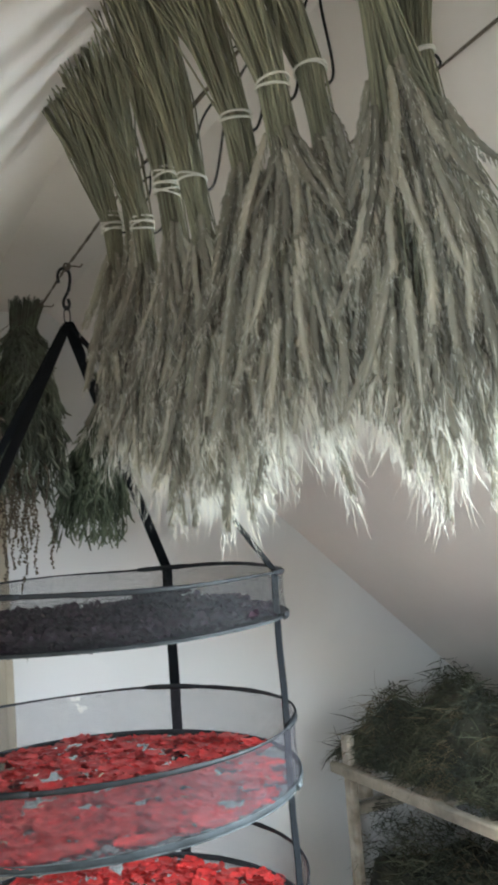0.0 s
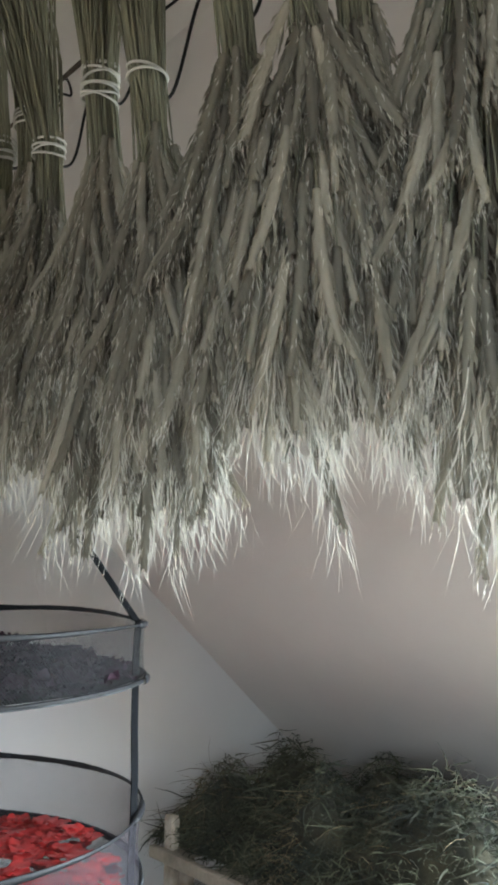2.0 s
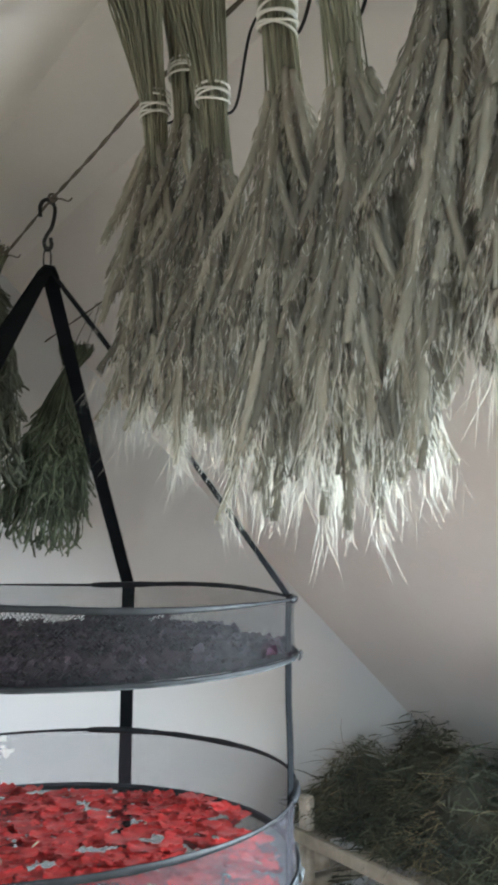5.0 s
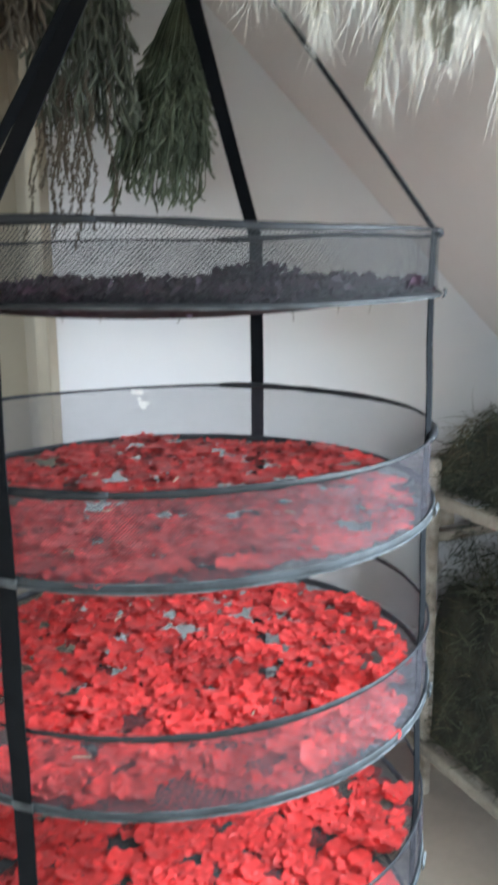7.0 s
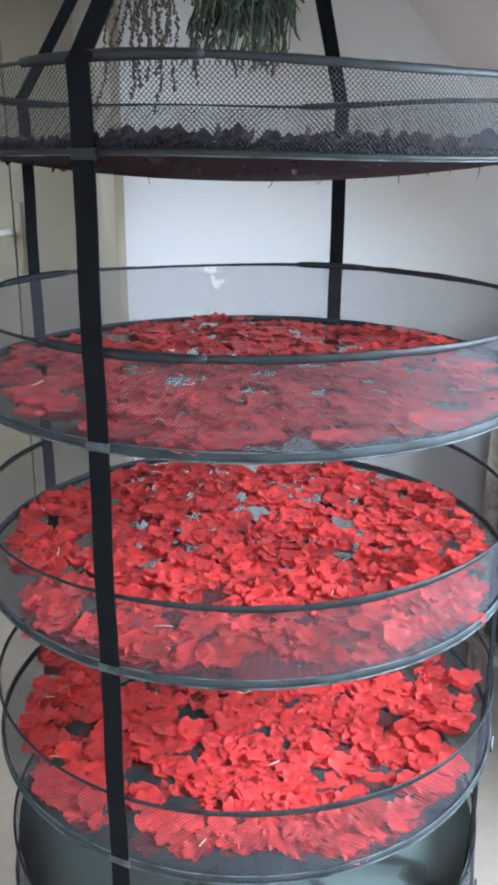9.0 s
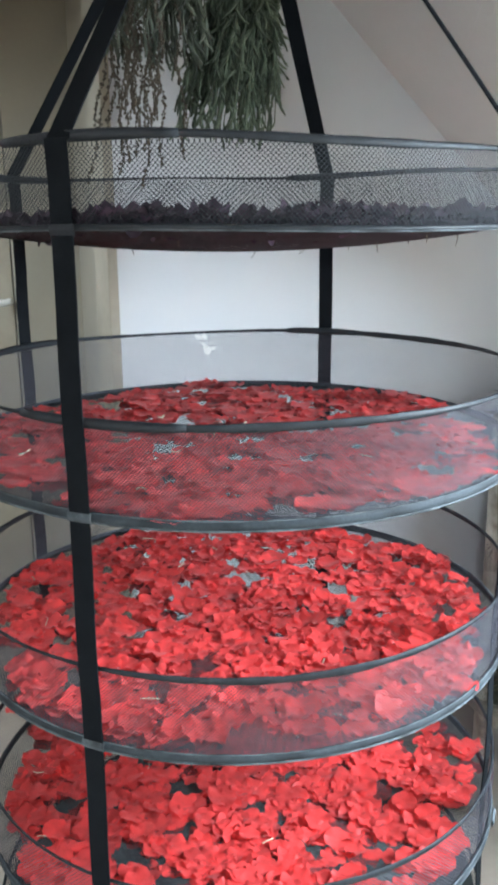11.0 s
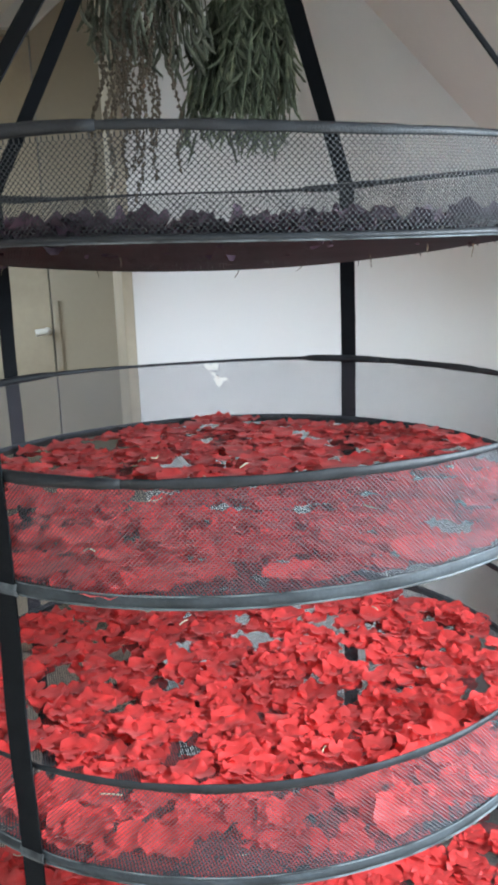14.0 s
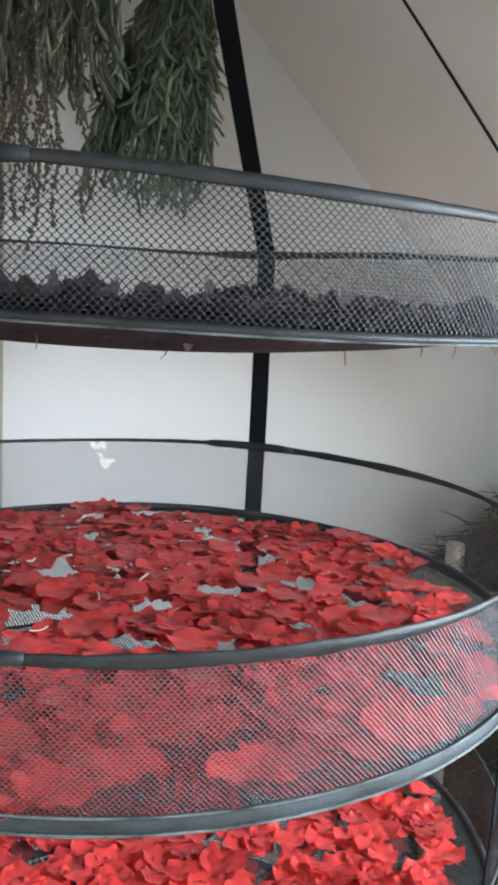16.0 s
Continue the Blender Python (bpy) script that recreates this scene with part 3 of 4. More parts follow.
# ---- cereal bundles ----
def ear_mesh(seed, fan):
    """A bristly ear that hangs down from the origin: two ranks of pointed spikelets, each with its awn."""
    rr = random.Random(seed)
    g, awns = Geo(), []
    length = rr.uniform(0.085, 0.120)
    bend, bend2, face = rr.uniform(-0.022, 0.022), rr.uniform(-0.022, 0.022), rr.uniform(0, 6.283)

    def axis(t):
        return Vector((bend * t * t, bend2 * t * t, -length * t))
    rings, sides = 25, 6
    g.tube([axis(i / (rings - 1)) for i in range(rings)], [0.0008 + 0.0021 * math.sin(math.pi * min(1, 0.20 + 0.76 * i / (rings - 1))) ** 0.6 for i in range(rings)], sides)
    nodes = int(length / 0.0030)
    for i in range(nodes):
        t = i / nodes
        full = (0.55 + 0.45 * min(1, t * 5)) * (1 - 0.35 * max(0, t - 0.75) * 4)
        for w in (face + math.pi * (i % 2) + rr.gauss(0, 0.30), face + math.pi / 2 + math.pi * (i % 2) + rr.gauss(0, 0.5)):
            o, a = Vector((math.cos(w), math.sin(w), 0)), Vector((-math.sin(w), math.cos(w), 0))
            l, open_ = rr.uniform(0.0110, 0.0150) * full, rr.uniform(0.10, 0.24)
            d = (o * open_ + Vector((0, 0, -1))).normalized()
            row = round(t * (rings - 1)) * sides
            root = min(range(row, row + sides), key=lambda n: -(Vector(g.v[n]) - axis(t)).dot(o))
            b = Vector(g.v[root])
            m, e = b + d * l * 0.45, b + d * l
            k = len(g.v)
            g.v += [tuple(m - a * 0.0013 * full), tuple(m + a * 0.0013 * full), tuple(m + o * 0.0012 * full), tuple(e)]
            g.f += [(root, k, k + 2), (root, k + 2, k + 1), (k, k + 3, k + 2), (k + 2, k + 3, k + 1)]
            reach = rr.uniform(0.014, 0.048) if fan and t > 0.40 else rr.uniform(0.004, 0.010)
            out = (o * open_ * (0.75 if fan else 0.9) + Vector((rr.gauss(0, 0.08), rr.gauss(0, 0.08), -1))).normalized()
            awns.append((k + 3, a * 0.00026, e + out * reach * 0.40, e + out * reach + Vector((rr.gauss(0, 0.12), rr.gauss(0, 0.12), -0.05)) * reach))
    core = len(g.f)
    for tip, a, m, e in awns:
        k = len(g.v)
        g.v += [tuple(m - a), tuple(m + a), tuple(e)]
        g.f += [(tip, k + 1, k), (k, k + 1, k + 2)]
    me = g.mesh("ear", [EAR, AWN_LIT], True)
    for f in me.polygons[core:]:
        f.material_index = 1
    return me


EARS = [ear_mesh(100 + i, i > 5) for i in range(10)]


def cereal_bundle(at, lean, drop, count, radius, seed, bands=1, drift=(0.04, 0, 0), up=0.24, label="bundle of dried bearded cereal ears hung upside down"):
    """at: the tie. lean: the way in which the cut ends of the stalks point. drop: from the tie to the lowest ears."""
    rr = random.Random(seed)
    t = thing("cereal_bundle", at, label, "dried bundle", "cereal bundles on the rope")
    lean, drift = Vector(lean).normalized(), Vector(drift)
    side = lean.orthogonal().normalized()
    side2 = lean.cross(side)
    stems = Geo()
    ears = []
    for i in range(count):
        a, q = rr.uniform(0, 6.283), math.sqrt(rr.random())
        ca, sa = math.cos(a), math.sin(a)
        length = max(0.03, (drop - 0.172) * (0.20 + 0.80 * rr.random() ** 0.85) + (rr.uniform(0, 0.03) if rr.random() < 0.12 else 0))
        length *= 0.97 + 0.09 * math.sin(3 * a + seed) + 0.07 * math.sin(7 * a + 2 * seed)
        low = radius * q * (0.14 + 1.15 * length / drop)
        end = Vector((ca * low, sa * low * 0.85, -length)) + drift * (length / drop)
        tie = Vector((ca, sa, 0)) * 0.0135 * q
        belly = tie.lerp(end, 0.55) - Vector((ca, sa, 0)) * 0.014 * q + Vector((rr.uniform(-1, 1), rr.uniform(-1, 1), 0)) * 0.005
        ul = up * rr.uniform(0.62, 1.08)
        fan = 0.018 + 0.05 * ul
        b = tie * 0.8 + lean * ul + (side * ca + side2 * sa) * fan * q
        mid = tie + lean * ul * 0.35 + (side * ca + side2 * sa) * fan * q * 0.25 + Vector((rr.gauss(0, 0.004), rr.gauss(0, 0.004), 0.012))
        b += Vector((rr.gauss(0, 0.008), rr.gauss(0, 0.008), rr.gauss(0, 0.012)))
        rad = rr.uniform(0.0008, 0.0012)
        stems.tube([b, mid, tie, belly, end], [rad, rad, rad, rad * 0.7, rad * 0.55], 4, caps=False)
        d = (end - belly).normalized()
        ears.append((end, d, rr.uniform(0, 6.28), length > 0.70 * (drop - 0.13)))
    part("stalk_sheaf", stems.mesh("stalk_sheaf", STRAW, True), t, kind="stuff")
    for i, (p, d, turn, low) in enumerate(ears):
        ob = new("ear", EARS[6 + i % 4 if low and i % 3 else i % 6])
        ob.parent = t
        d = (d * 0.6 + Vector((rr.gauss(0, 0.06), rr.gauss(0, 0.06), -0.5))).normalized()
        ob.matrix_local = Matrix.Translation(p) @ (-d).to_track_quat("Z", "X").to_matrix().to_4x4() @ pose(0, 0, 0, 0, 0, math.degrees(turn)) @ Matrix.Diagonal((1.22, 1.22, rr.uniform(0.9, 1.2), 1.0))
    up_to = Vector((0.42 - at[0], 0.012, 2.034 - at[2]))
    wire = [Vector((0.006, 0.006, -0.004)), Vector((0.020, 0.010, -0.006)), Vector((0.034, 0.012, 0.012)), up_to.lerp(Vector((0.036, 0.012, 0.03)), 0.5), up_to + Vector((0.010, 0, -0.014)), up_to + Vector((0.004, 0, 0.003)), up_to + Vector((-0.008, 0, -0.006))]
    part("hook_wire", Geo().tube(curve(wire, 5), 0.0015, 6).mesh("hook_wire", STEEL, True), t, "dark bent wire hook over the rope")
    for b in range(bands * 2):
        off, ta, tb = (b - bands + 0.5) * 0.0042 + rr.uniform(-0.001, 0.001), rr.uniform(-0.004, 0.004), rr.uniform(-0.004, 0.004)
        loop = [Vector((0.0152 * math.cos(w), 0.0152 * math.sin(w), ta * math.sin(w) + tb * math.cos(w) + off)) for w in (2 * math.pi * i / 20 for i in range(20))]
        part("band", Geo().tube(loop, 0.0012, 5, True).mesh("band", TWINE, True), t, "pale rubber band round the stalks")
    return t


BUNDLES = [
    # tie, lean of the cut ends, drop, stalks, radius, bands, drift of the lower end
    ((0.358, 1.088, 1.931), (-0.45, -0.45, 0.75), 0.384, 160, 0.046, 3, (0.02, 0, 0)),
    ((0.377, 1.064, 1.964), (-0.30, -0.40, 0.85), 0.424, 140, 0.050, 2, (0.04, 0.0, 0)),
    ((0.360, 0.975, 1.890), (-0.40, -0.30, 0.85), 0.394, 170, 0.054, 2, (0.03, 0, 0)),
    ((0.345, 0.850, 1.893), (-0.25, -0.30, 0.90), 0.434, 170, 0.056, 4, (0.05, 0, 0)),
    ((0.344, 0.775, 1.864), (-0.35, -0.20, 0.90), 0.384, 170, 0.056, 1, (0.06, 0, 0)),
    ((0.354, 0.685, 1.888), (-0.45, -0.15, 0.85), 0.379, 170, 0.058, 1, (0.05, 0, 0)),
    ((0.362, 0.625, 1.890), (-0.40, -0.10, 0.90), 0.359, 150, 0.058, 1, (0.05, 0, 0)),
    ((0.403, 0.625, 1.912), (-0.50, -0.15, 0.85), 0.379, 150, 0.058, 1, (0.05, 0, 0)),
    ((0.430, 0.555, 1.950), (-0.10, -0.10, 0.95), 0.480, 260, 0.105, 1, (0.085, -0.02, 0)),
    ((0.545, 0.640, 1.960), (-0.10, -0.10, 0.95), 0.455, 190, 0.085, 1, (0.04, 0, 0)),
]
for i, (at, lean, drop, count, radius, bands, drift) in enumerate(BUNDLES):
    cereal_bundle(at, lean, drop, int(count * 0.72), radius, 40 + i, bands, drift)


# ---- ropes ----
def rope(pts, rad=0.0022, label="thin brown jute rope under the ridge"):
    smooth = curve(pts, 10)
    g = Geo()
    for s in (0, math.pi):
        g.tube([p + Vector((math.cos(i * 1.1 + s), 0, math.sin(i * 1.1 + s))) * rad * 0.6 for i, p in enumerate(smooth)], rad * 0.75, 5)
    return solid("rope", g.mesh("rope", ROPE, True), label, "rope")


rope([(0.44, GABLE + 0.02, 2.02), (0.44, 1.95, 2.036), (0.437, 1.66, 2.050), (0.424, 1.59, 2.034), (0.428, 1.43, 2.043), (0.42, 1.2, 2.04), (0.42, 0.7, 2.03), (0.42, -0.2, 2.06), (0.40, BACK - 0.02, 2.08)])
rope([(0.66, GABLE + 0.02, 1.99), (0.66, 1.95, 2.0), (0.66, 1.2, 2.015), (0.66, 0.70, 2.025), (0.655, -0.2, 2.03), (0.60, BACK - 0.02, 2.06)], 0.0018, "pair of thin grey cords under the slope")


def knot(at):
    g = Geo()
    for k in range(3):
        w0 = k * 1.1
        g.tube([Vector((0.006 * math.cos(a), 0.004 * math.sin(a + w0) + (k - 1) * 0.004, 0.007 * math.sin(a))) for a in (2 * math.pi * i / 14 for i in range(14))], 0.0017, 5, True)
    g.tube(curve([(0, 0.004, 0), (0.014, 0.002, 0.003), (0.026, 0.0, 0.001), (0.032, 0.0, 0.008)], 4), 0.0014, 5)
    solid("rope_knot", g.mesh("rope_knot", ROPE, True), "knotted jute loop on the rope over the hook", "knot", at=at)


knot((0.424, 1.588, 2.035))
knot((0.44, 1.90, 2.041))


# ---- herb bundles ----
def herb_bundle(at, hung, drop, width, strands, mat, seed, label, drift=(0, 0, 0), top=0.10, tails=0, spike=0.0040, leafy=0.45, neck=0.016):
    """A sheaf of stems that end in soft, curling spikes."""
    rr = random.Random(seed)
    t = thing("herb_bundle", at, label, "dried bundle", "herb bundles on the rope")
    stems, spikes, leaves = Geo(), Geo(), Geo()
    drift = Vector(drift)
    for i in range(strands):
        a, q = rr.uniform(0, 6.283), math.sqrt(rr.random())
        dirn = Vector((math.cos(a), math.sin(a) * 0.8, 0)) * q
        ln = drop * (0.45 + 0.55 * rr.random() ** 0.7)
        end = dirn * width * (0.25 + 0.75 * min(1, 1.2 * ln / drop)) + Vector((0, 0, -ln)) + drift * (ln / drop)
        mid = end * 0.5 + dirn * width * 0.36 + Vector((rr.gauss(0, 0.004), rr.gauss(0, 0.004), 0))
        p0 = dirn * neck

        def on(u):
            return p0 * (1 - u) ** 2 + mid * 2 * u * (1 - u) + end * u * u
        butt = dirn * 0.04 + Vector((0.01, 0, top * rr.uniform(0.6, 1.0)))
        stems.tube([butt, p0] + [on(k / 5) for k in range(1, 5)], 0.0011, 4, caps=False)
        for b in range(7):
            u0 = 1.0 if b == 0 else rr.uniform(leafy, 0.9)
            p = on(max(0.02, u0 - 0.2))
            d = (on(u0) - p + Vector((rr.gauss(0, 1), rr.gauss(0, 1), 0)) * 0.007).normalized()
            l = rr.uniform(0.030, 0.060)
            turn = Vector((rr.gauss(0, 1), rr.gauss(0, 1), rr.gauss(0, 0.25))).normalized() * rr.uniform(0.1, 0.6)
            off = Vector((rr.gauss(0, 1), rr.gauss(0, 1), 0)) * (0.0 if b == 0 else 0.008)
            pts, rad = [], []
            n = 9
            for k in range(n):
                f = k / (n - 1)
                pts.append(p.copy())
                rad.append(spike * (0.35 + 0.65 * math.sin(math.pi * min(0.92, 0.12 + 0.85 * f))) * rr.uniform(0.72, 1.25))
                d = (d + turn * 0.45 + Vector((rr.gauss(0, 0.12), rr.gauss(0, 0.12), -0.13))).normalized()
                p = p + d * l / n + off / n
            spikes.tube(pts, rad, 5)
            for k in range(22):
                f = rr.uniform(0, n - 1.01)
                m = int(f)
                c = pts[m].lerp(pts[m + 1], f - m)
                o = Vector((rr.gauss(0, 1), rr.gauss(0, 1), rr.gauss(-0.6, 0.6))).normalized()
                e = o * rr.uniform(0.003, 0.007)
                leaves.ribbon([c, c + e], o.orthogonal().normalized(), 0.0018)
    part("stem_sheaf", stems.mesh("stem_sheaf", mat, True), t, kind="stuff")
    part("spike_mass", spikes.mesh("spike_mass", mat, True), t, kind="stuff")
    part("foliage", leaves.mesh("foliage", mat), t, kind="stuff")
    if tails:
        g = Geo()
        for i in range(tails):
            x, y = rr.uniform(-0.10, 0.035), rr.gauss(0, width * 0.4)
            low = drop + rr.uniform(-0.03, 0.13) * (1 - 3 * abs(x + 0.035))
            p = Vector((x * 0.6, y, -drop * 0.68))
            w, dx, line = rr.uniform(0, 6), x * 0.4 / 40, [p.copy()]
            while p.z > -low:
                p = p + Vector((dx + 0.0016 * math.sin(w + p.z * 50), 0.0012 * math.cos(w + p.z * 40), -0.0055))
                line.append(p.copy())
                for k in range(2):
                    c = p + Vector((rr.uniform(-1, 1), rr.uniform(-1, 1), rr.uniform(-1, 1))) * 0.0030
                    k0, e = len(g.v), rr.uniform(0.0015, 0.0030)
                    g.v += [tuple(c + Vector(q) * e) for q in ((1, 0, 0), (-1, 0, 0), (0, 1, 0), (0, -1, 0), (0, 0, 1.3), (0, 0, -1.3))]
                    g.f += [tuple(k0 + m for m in q) for q in ((0, 2, 4), (2, 1, 4), (1, 3, 4), (3, 0, 4), (2, 0, 5), (1, 2, 5), (3, 1, 5), (0, 3, 5))]
            g.tube(line, 0.0008, 4)
        part("seed_mass", g.mesh("seed_mass", CATKIN), t, "long brown strings of seed heads", kind="stuff")
    end = Vector(hung) - Vector(at)
    for k in (-1, 1):
        string = curve([(0.012 * k, 0, 0.0), end * 0.5 + Vector((0.012 * k, 0.004, 0)), end + Vector((0.003 * k, 0, 0.003))], 5)
        part("hang_string", Geo().tube(string, 0.0009, 5).mesh("hang_string", ROPE, True), t)
    loop = [Vector((0.018 * math.cos(w), 0.018 * math.sin(w), 0.002 * math.sin(2 * w))) for w in (2 * math.pi * i / 16 for i in range(16))]
    part("band", Geo().tube(loop, 0.0018, 6, True).mesh("band", TWINE, True), t)
    return t


herb_bundle((0.604, 1.97, 1.855), (0.66, 1.97, 2.0), 0.42, 0.104, 220, HERB, 11, "dark green dried herb bundle hung upside down", drift=(-0.080, 0, 0), top=0.055, spike=0.0027, leafy=0.55)
herb_bundle((0.400, 1.90, 1.990), (0.44, 1.90, 2.04), 0.46, 0.105, 240, HERB_GREY, 12, "grey-green dried herb bundle with long brown seed strings", tails=22, top=0.07, spike=0.0030, leafy=0.06, neck=0.030)
herb_bundle((0.270, 1.85, 1.900), (0.44, 1.86, 2.043), 0.20, 0.060, 70, CATKIN, 13, "brownish dried flower bundle hung upside down", top=0.08)


# ---- shelf with hay ----
def hay_heap(name, x0, x1, y0, y1, z, height, count, seed, label, ceiling, fill=0.30):
    rr = random.Random(seed)
    t = thing(name, (0, 0, 0), label, "hay")
    green, pale, core = Geo(), Geo(), Geo()
    lumps = [(rr.uniform(x0 + 0.08, x1 - 0.12), y0 + (y1 - y0) * (i + 0.5) / 26, rr.uniform(0.05, 0.10), rr.uniform(0.25, 1.0)) for i in range(26)]
    tufts = [(rr.uniform(x0, x0 + 0.30), rr.uniform(y0, y1)) for _ in range(30)]

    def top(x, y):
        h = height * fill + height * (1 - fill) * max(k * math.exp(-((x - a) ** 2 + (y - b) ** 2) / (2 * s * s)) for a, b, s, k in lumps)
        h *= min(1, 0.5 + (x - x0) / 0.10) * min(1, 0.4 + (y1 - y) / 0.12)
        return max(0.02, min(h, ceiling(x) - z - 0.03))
    # dark sheet under the blades, closing the gaps in place of deep shade
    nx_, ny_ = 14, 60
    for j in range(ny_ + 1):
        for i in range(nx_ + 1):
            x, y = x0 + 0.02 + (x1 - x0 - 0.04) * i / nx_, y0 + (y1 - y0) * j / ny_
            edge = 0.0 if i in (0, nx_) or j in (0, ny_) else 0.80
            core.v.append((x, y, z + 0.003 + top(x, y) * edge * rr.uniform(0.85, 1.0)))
    for j in range(ny_):
        for i in range(nx_):
            k = j * (nx_ + 1) + i
            core.f.append((k, k + 1, k + nx_ + 2, k + nx_ + 1))
    for i in range(count):
        x, y = rr.uniform(x0, x1), rr.uniform(y0, y1)
        if rr.random() < 0.4:
            x = x0 + abs(rr.gauss(0, 0.10))
        h = top(x, y)
        p = Vector((x, y, z + h * rr.uniform(0.55, 1.03)))
        if x < x0 + 0.07:
            p.z = z + h * rr.random()
        d = Vector((rr.gauss(0, 1), rr.gauss(0, 1), rr.gauss(0.05, 0.4))).normalized()
        near = min((x - a) ** 2 + (y - b) ** 2 for a, b in tufts)
        straw = rr.random() < (0.45 if near < 0.0020 else 0.03)
        l = rr.uniform(0.025, 0.085) if straw else rr.uniform(0.010, 0.038)
        s = d.orthogonal().normalized()
        s = (s + d.cross(s) * rr.uniform(-1, 1)).normalized()
        c = Vector((rr.gauss(0, 1), rr.gauss(0, 1), rr.gauss(-0.7, 0.7))) * l * (0.6 if straw else 0.9)
        q = [p, p + d * l * 0.36 + c * 0.08, p + d * l * 0.7 + c * 0.42, p + d * l * 0.85 + c]
        if max(v.z - ceiling(v.x) for v in q) > -0.02 or q[-1].x < x0 - 0.04:
            continue
        q = [Vector((v.x, v.y, max(z + 0.003 if v.x > x0 else z - 0.06, min(v.z, ceiling(v.x) - 0.012)))) for v in q]
        if straw:
            pale.ribbon(q, s, rr.uniform(0.0010, 0.0020))
        else:
            green.ribbon(q, s, rr.uniform(0.0012, 0.0036))
    part("shaded_core", core.mesh("shaded_core", HAY_CORE, True), t, kind="stuff")
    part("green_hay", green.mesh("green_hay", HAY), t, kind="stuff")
    part("pale_straw", pale.mesh("pale_straw", HAY_PALE), t, "pale straw stalks among the hay", kind="stuff")
    return t


SX, SY0, SY1 = 1.243, -0.35, 2.10


def shelf():
    t = thing("drying_shelf", (SX, SY1, 0), "low raw-wood shelf under the slope loaded with hay", "shelf")

    def box(name, lo, hi, mat=WOOD, bev=0.003, label=""):
        g = Geo().box([a - b for a, b in zip(lo, (SX, SY1, 0))], [a - b for a, b in zip(hi, (SX, SY1, 0))])
        return part(name, bevelled(g.mesh(name, mat), bev, 1), t, label)
    for k, z in enumerate((0.836, 0.165)):
        box("front_rail", (SX - 0.012, SY0, z - 0.028), (SX + 0.010, SY1 + 0.03, z))
        back = min(1.78, RIDGE_X + (RIDGE_Z - z) / PITCH - 0.10) if k == 0 else 1.95
        n = 14
        for i in range(n):
            y = SY0 + 0.05 + (SY1 - SY0 - 0.1) * i / (n - 1)
            box("slat", (SX + 0.011, y - 0.03, z - 0.016), (back, y + 0.03, z - 0.002))
        box("back_rail", (back - 0.03, SY0, z - 0.05), (back, SY1, z - 0.017))
    for y in (SY1 - 0.02, 0.9, SY0 + 0.04):
        for x, top in ((SX + 0.011, 0.91 if y > 2 else 0.800), (1.90, 0.66)):
            box("post", (x, y - 0.02, 0.0), (x + 0.024, y + 0.02, top), BARK, 0.005)
    box("gusset", (SX + 0.037, SY1 - 0.034, 0.735), (SX + 0.085, SY1 - 0.012, 0.803), BARK, 0.004)
    box("brace", (SX + 0.037, SY1 - 0.03, 0.695), (1.80, SY1 + 0.0, 0.722))
    return t


shelf()
hay_heap("hay_heap", SX + 0.02, 1.78, -0.3, 2.16, 0.838, 0.31, 42000, 21, "tangled dark green hay heaped on the upper shelf", slope_z)
hay_heap("hay_heap", SX + 0.005, 1.95, -0.3, 2.15, 0.167, 0.60, 34000, 22, "tangled dark hay heaped on the lower shelf", lambda x: 0.805, 0.8)

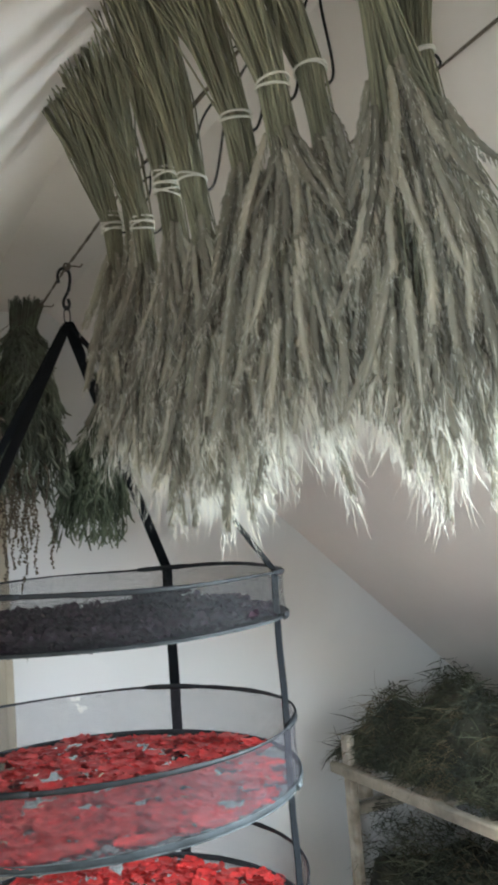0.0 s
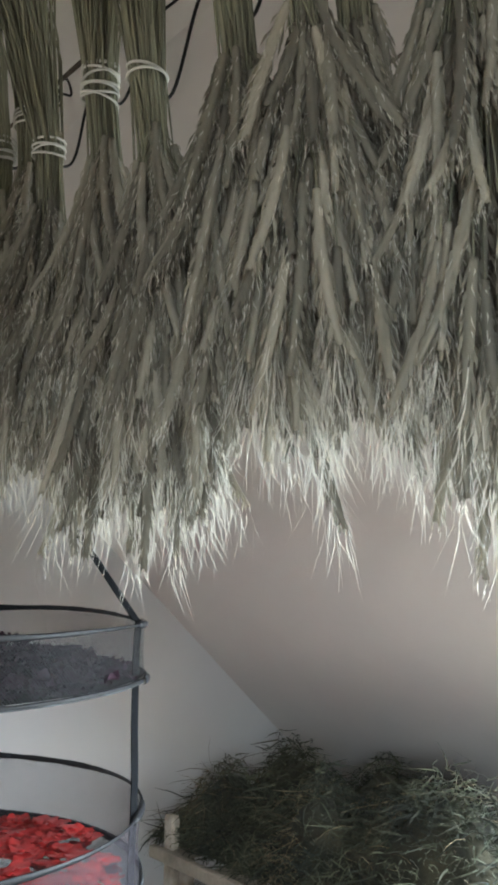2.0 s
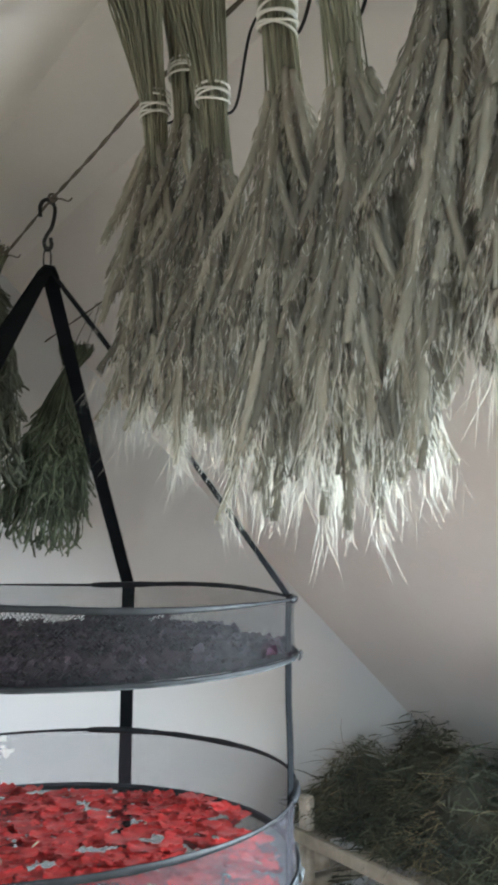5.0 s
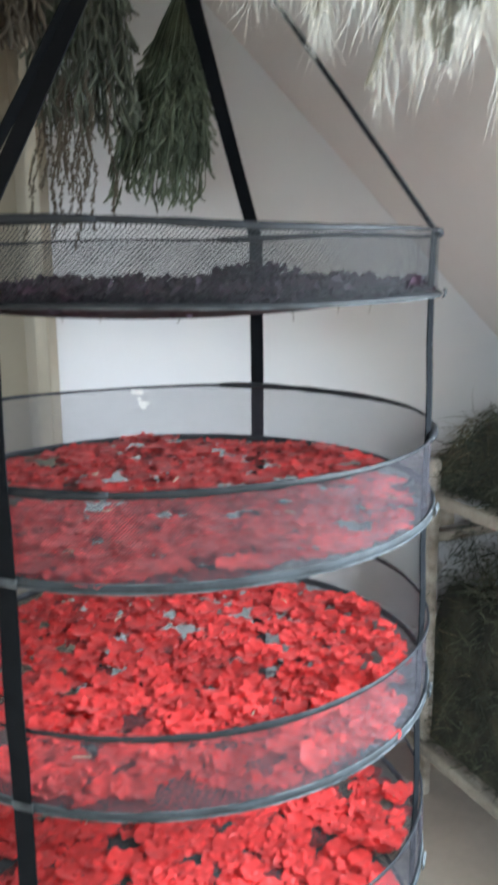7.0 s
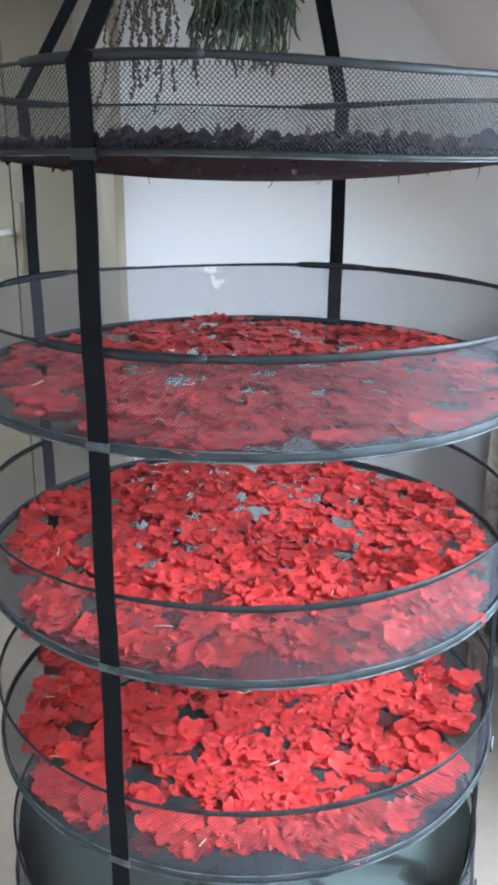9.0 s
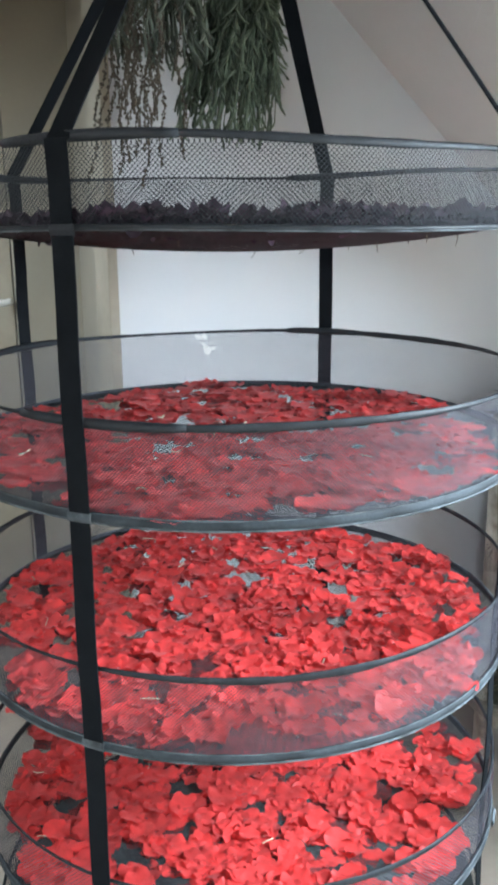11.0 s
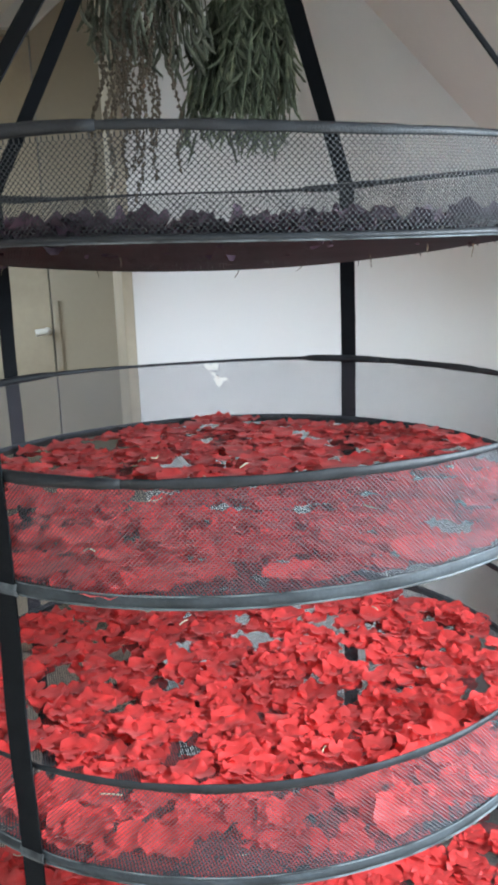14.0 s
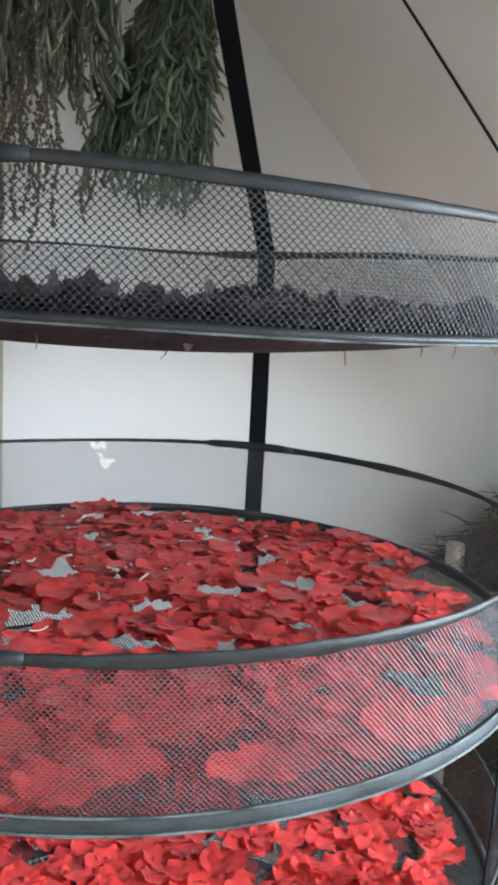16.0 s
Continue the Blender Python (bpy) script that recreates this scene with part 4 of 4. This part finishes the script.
# stray fibres that hang through the top net
def stray_fibre():
    rr = random.Random(17)
    for k in range(14):
        a, b = math.sqrt(rr.random()) * R * 0.9, rr.uniform(0, 6.28)
        x, y = CX + a * math.cos(b), CY + a * math.sin(b)
        z = TIERS[0] + sag(a, 0.034) + 0.004
        e = Vector((rr.gauss(0, 0.003), rr.gauss(0, 0.003), -rr.uniform(0.007, 0.016)))
        g = Geo().tube([(0, 0, 0.002), e * 0.5 + Vector((0.001, 0, 0)), e], [0.0007, 0.0006, 0.0003], 4)
        solid("stray_fibre", g.mesh("stray_fibre", CATKIN), "short dry fibre poking through the top net", "fibre", group="stray fibres", at=(x, y, z))


stray_fibre()

# a torn scrap caught in the far net wall
def scrap():
    g = Geo()
    rr = random.Random(5)
    for cx, cz, n, size in ((-0.006, 0.012, 11, 0.0125), (0.006, -0.010, 12, 0.015), (-0.003, 0.001, 7, 0.006)):
        k = len(g.v)
        g.v.append((cx, 0, cz))
        for i in range(n):
            w, q = 2 * math.pi * i / n, size * rr.uniform(0.3, 1.0)
            g.v.append((cx + q * math.cos(w) * 1.15, rr.uniform(-0.002, 0.0015), cz + q * math.sin(w) * 0.8))
        g.f += [(k, k + 1 + i, k + 1 + (i + 1) % n) for i in range(n)]
    w = math.atan2(1.941 - CY, 0.487 - CX)
    ob = solid("paper_scrap", g.mesh("paper_scrap", WHITE), "small torn white scrap caught in the net wall", "scrap")
    ob.matrix_world = Matrix.Translation((CX + (R - 0.009) * math.cos(w), CY + (R - 0.009) * math.sin(w), 1.138)) @ pose(0, 0, 0, 0, 0, math.degrees(w) - 90)


scrap()

# ---- the petals in their trays ----
petal_layer(TIERS[0], 0.034, DRIED, "dark purple dried petals heaped in a net tray", 280, 1500, 0.038, 31, heap=0.004, holes=0, curl=1.3, tilt=0.17, lift=0.019, peaks=((0.24, 0.22, 0.034), (0.30, 0.05, 0.010), (-0.28, 0.10, 0.008), (0.05, 0.30, 0.006)), shallow=True)
petal_layer(TIERS[1], 0.016, PETAL, "bright red flower petals spread on a net tray", 300, 980, 0.042, 32, heap=0.005, holes=26, tilt=0.05, curl=0.55, stalks=9)
petal_layer(TIERS[2], 0.016, PETAL, "bright red flower petals spread on a net tray", 300, 1000, 0.042, 33, heap=0.006, holes=24, tilt=0.085, curl=0.86, stalks=9)
petal_layer(TIERS[3], 0.016, PETAL, "bright red flower petals spread on a net tray", 300, 1000, 0.042, 34, heap=0.006, holes=20, tilt=0.085, curl=0.86, stalks=9)
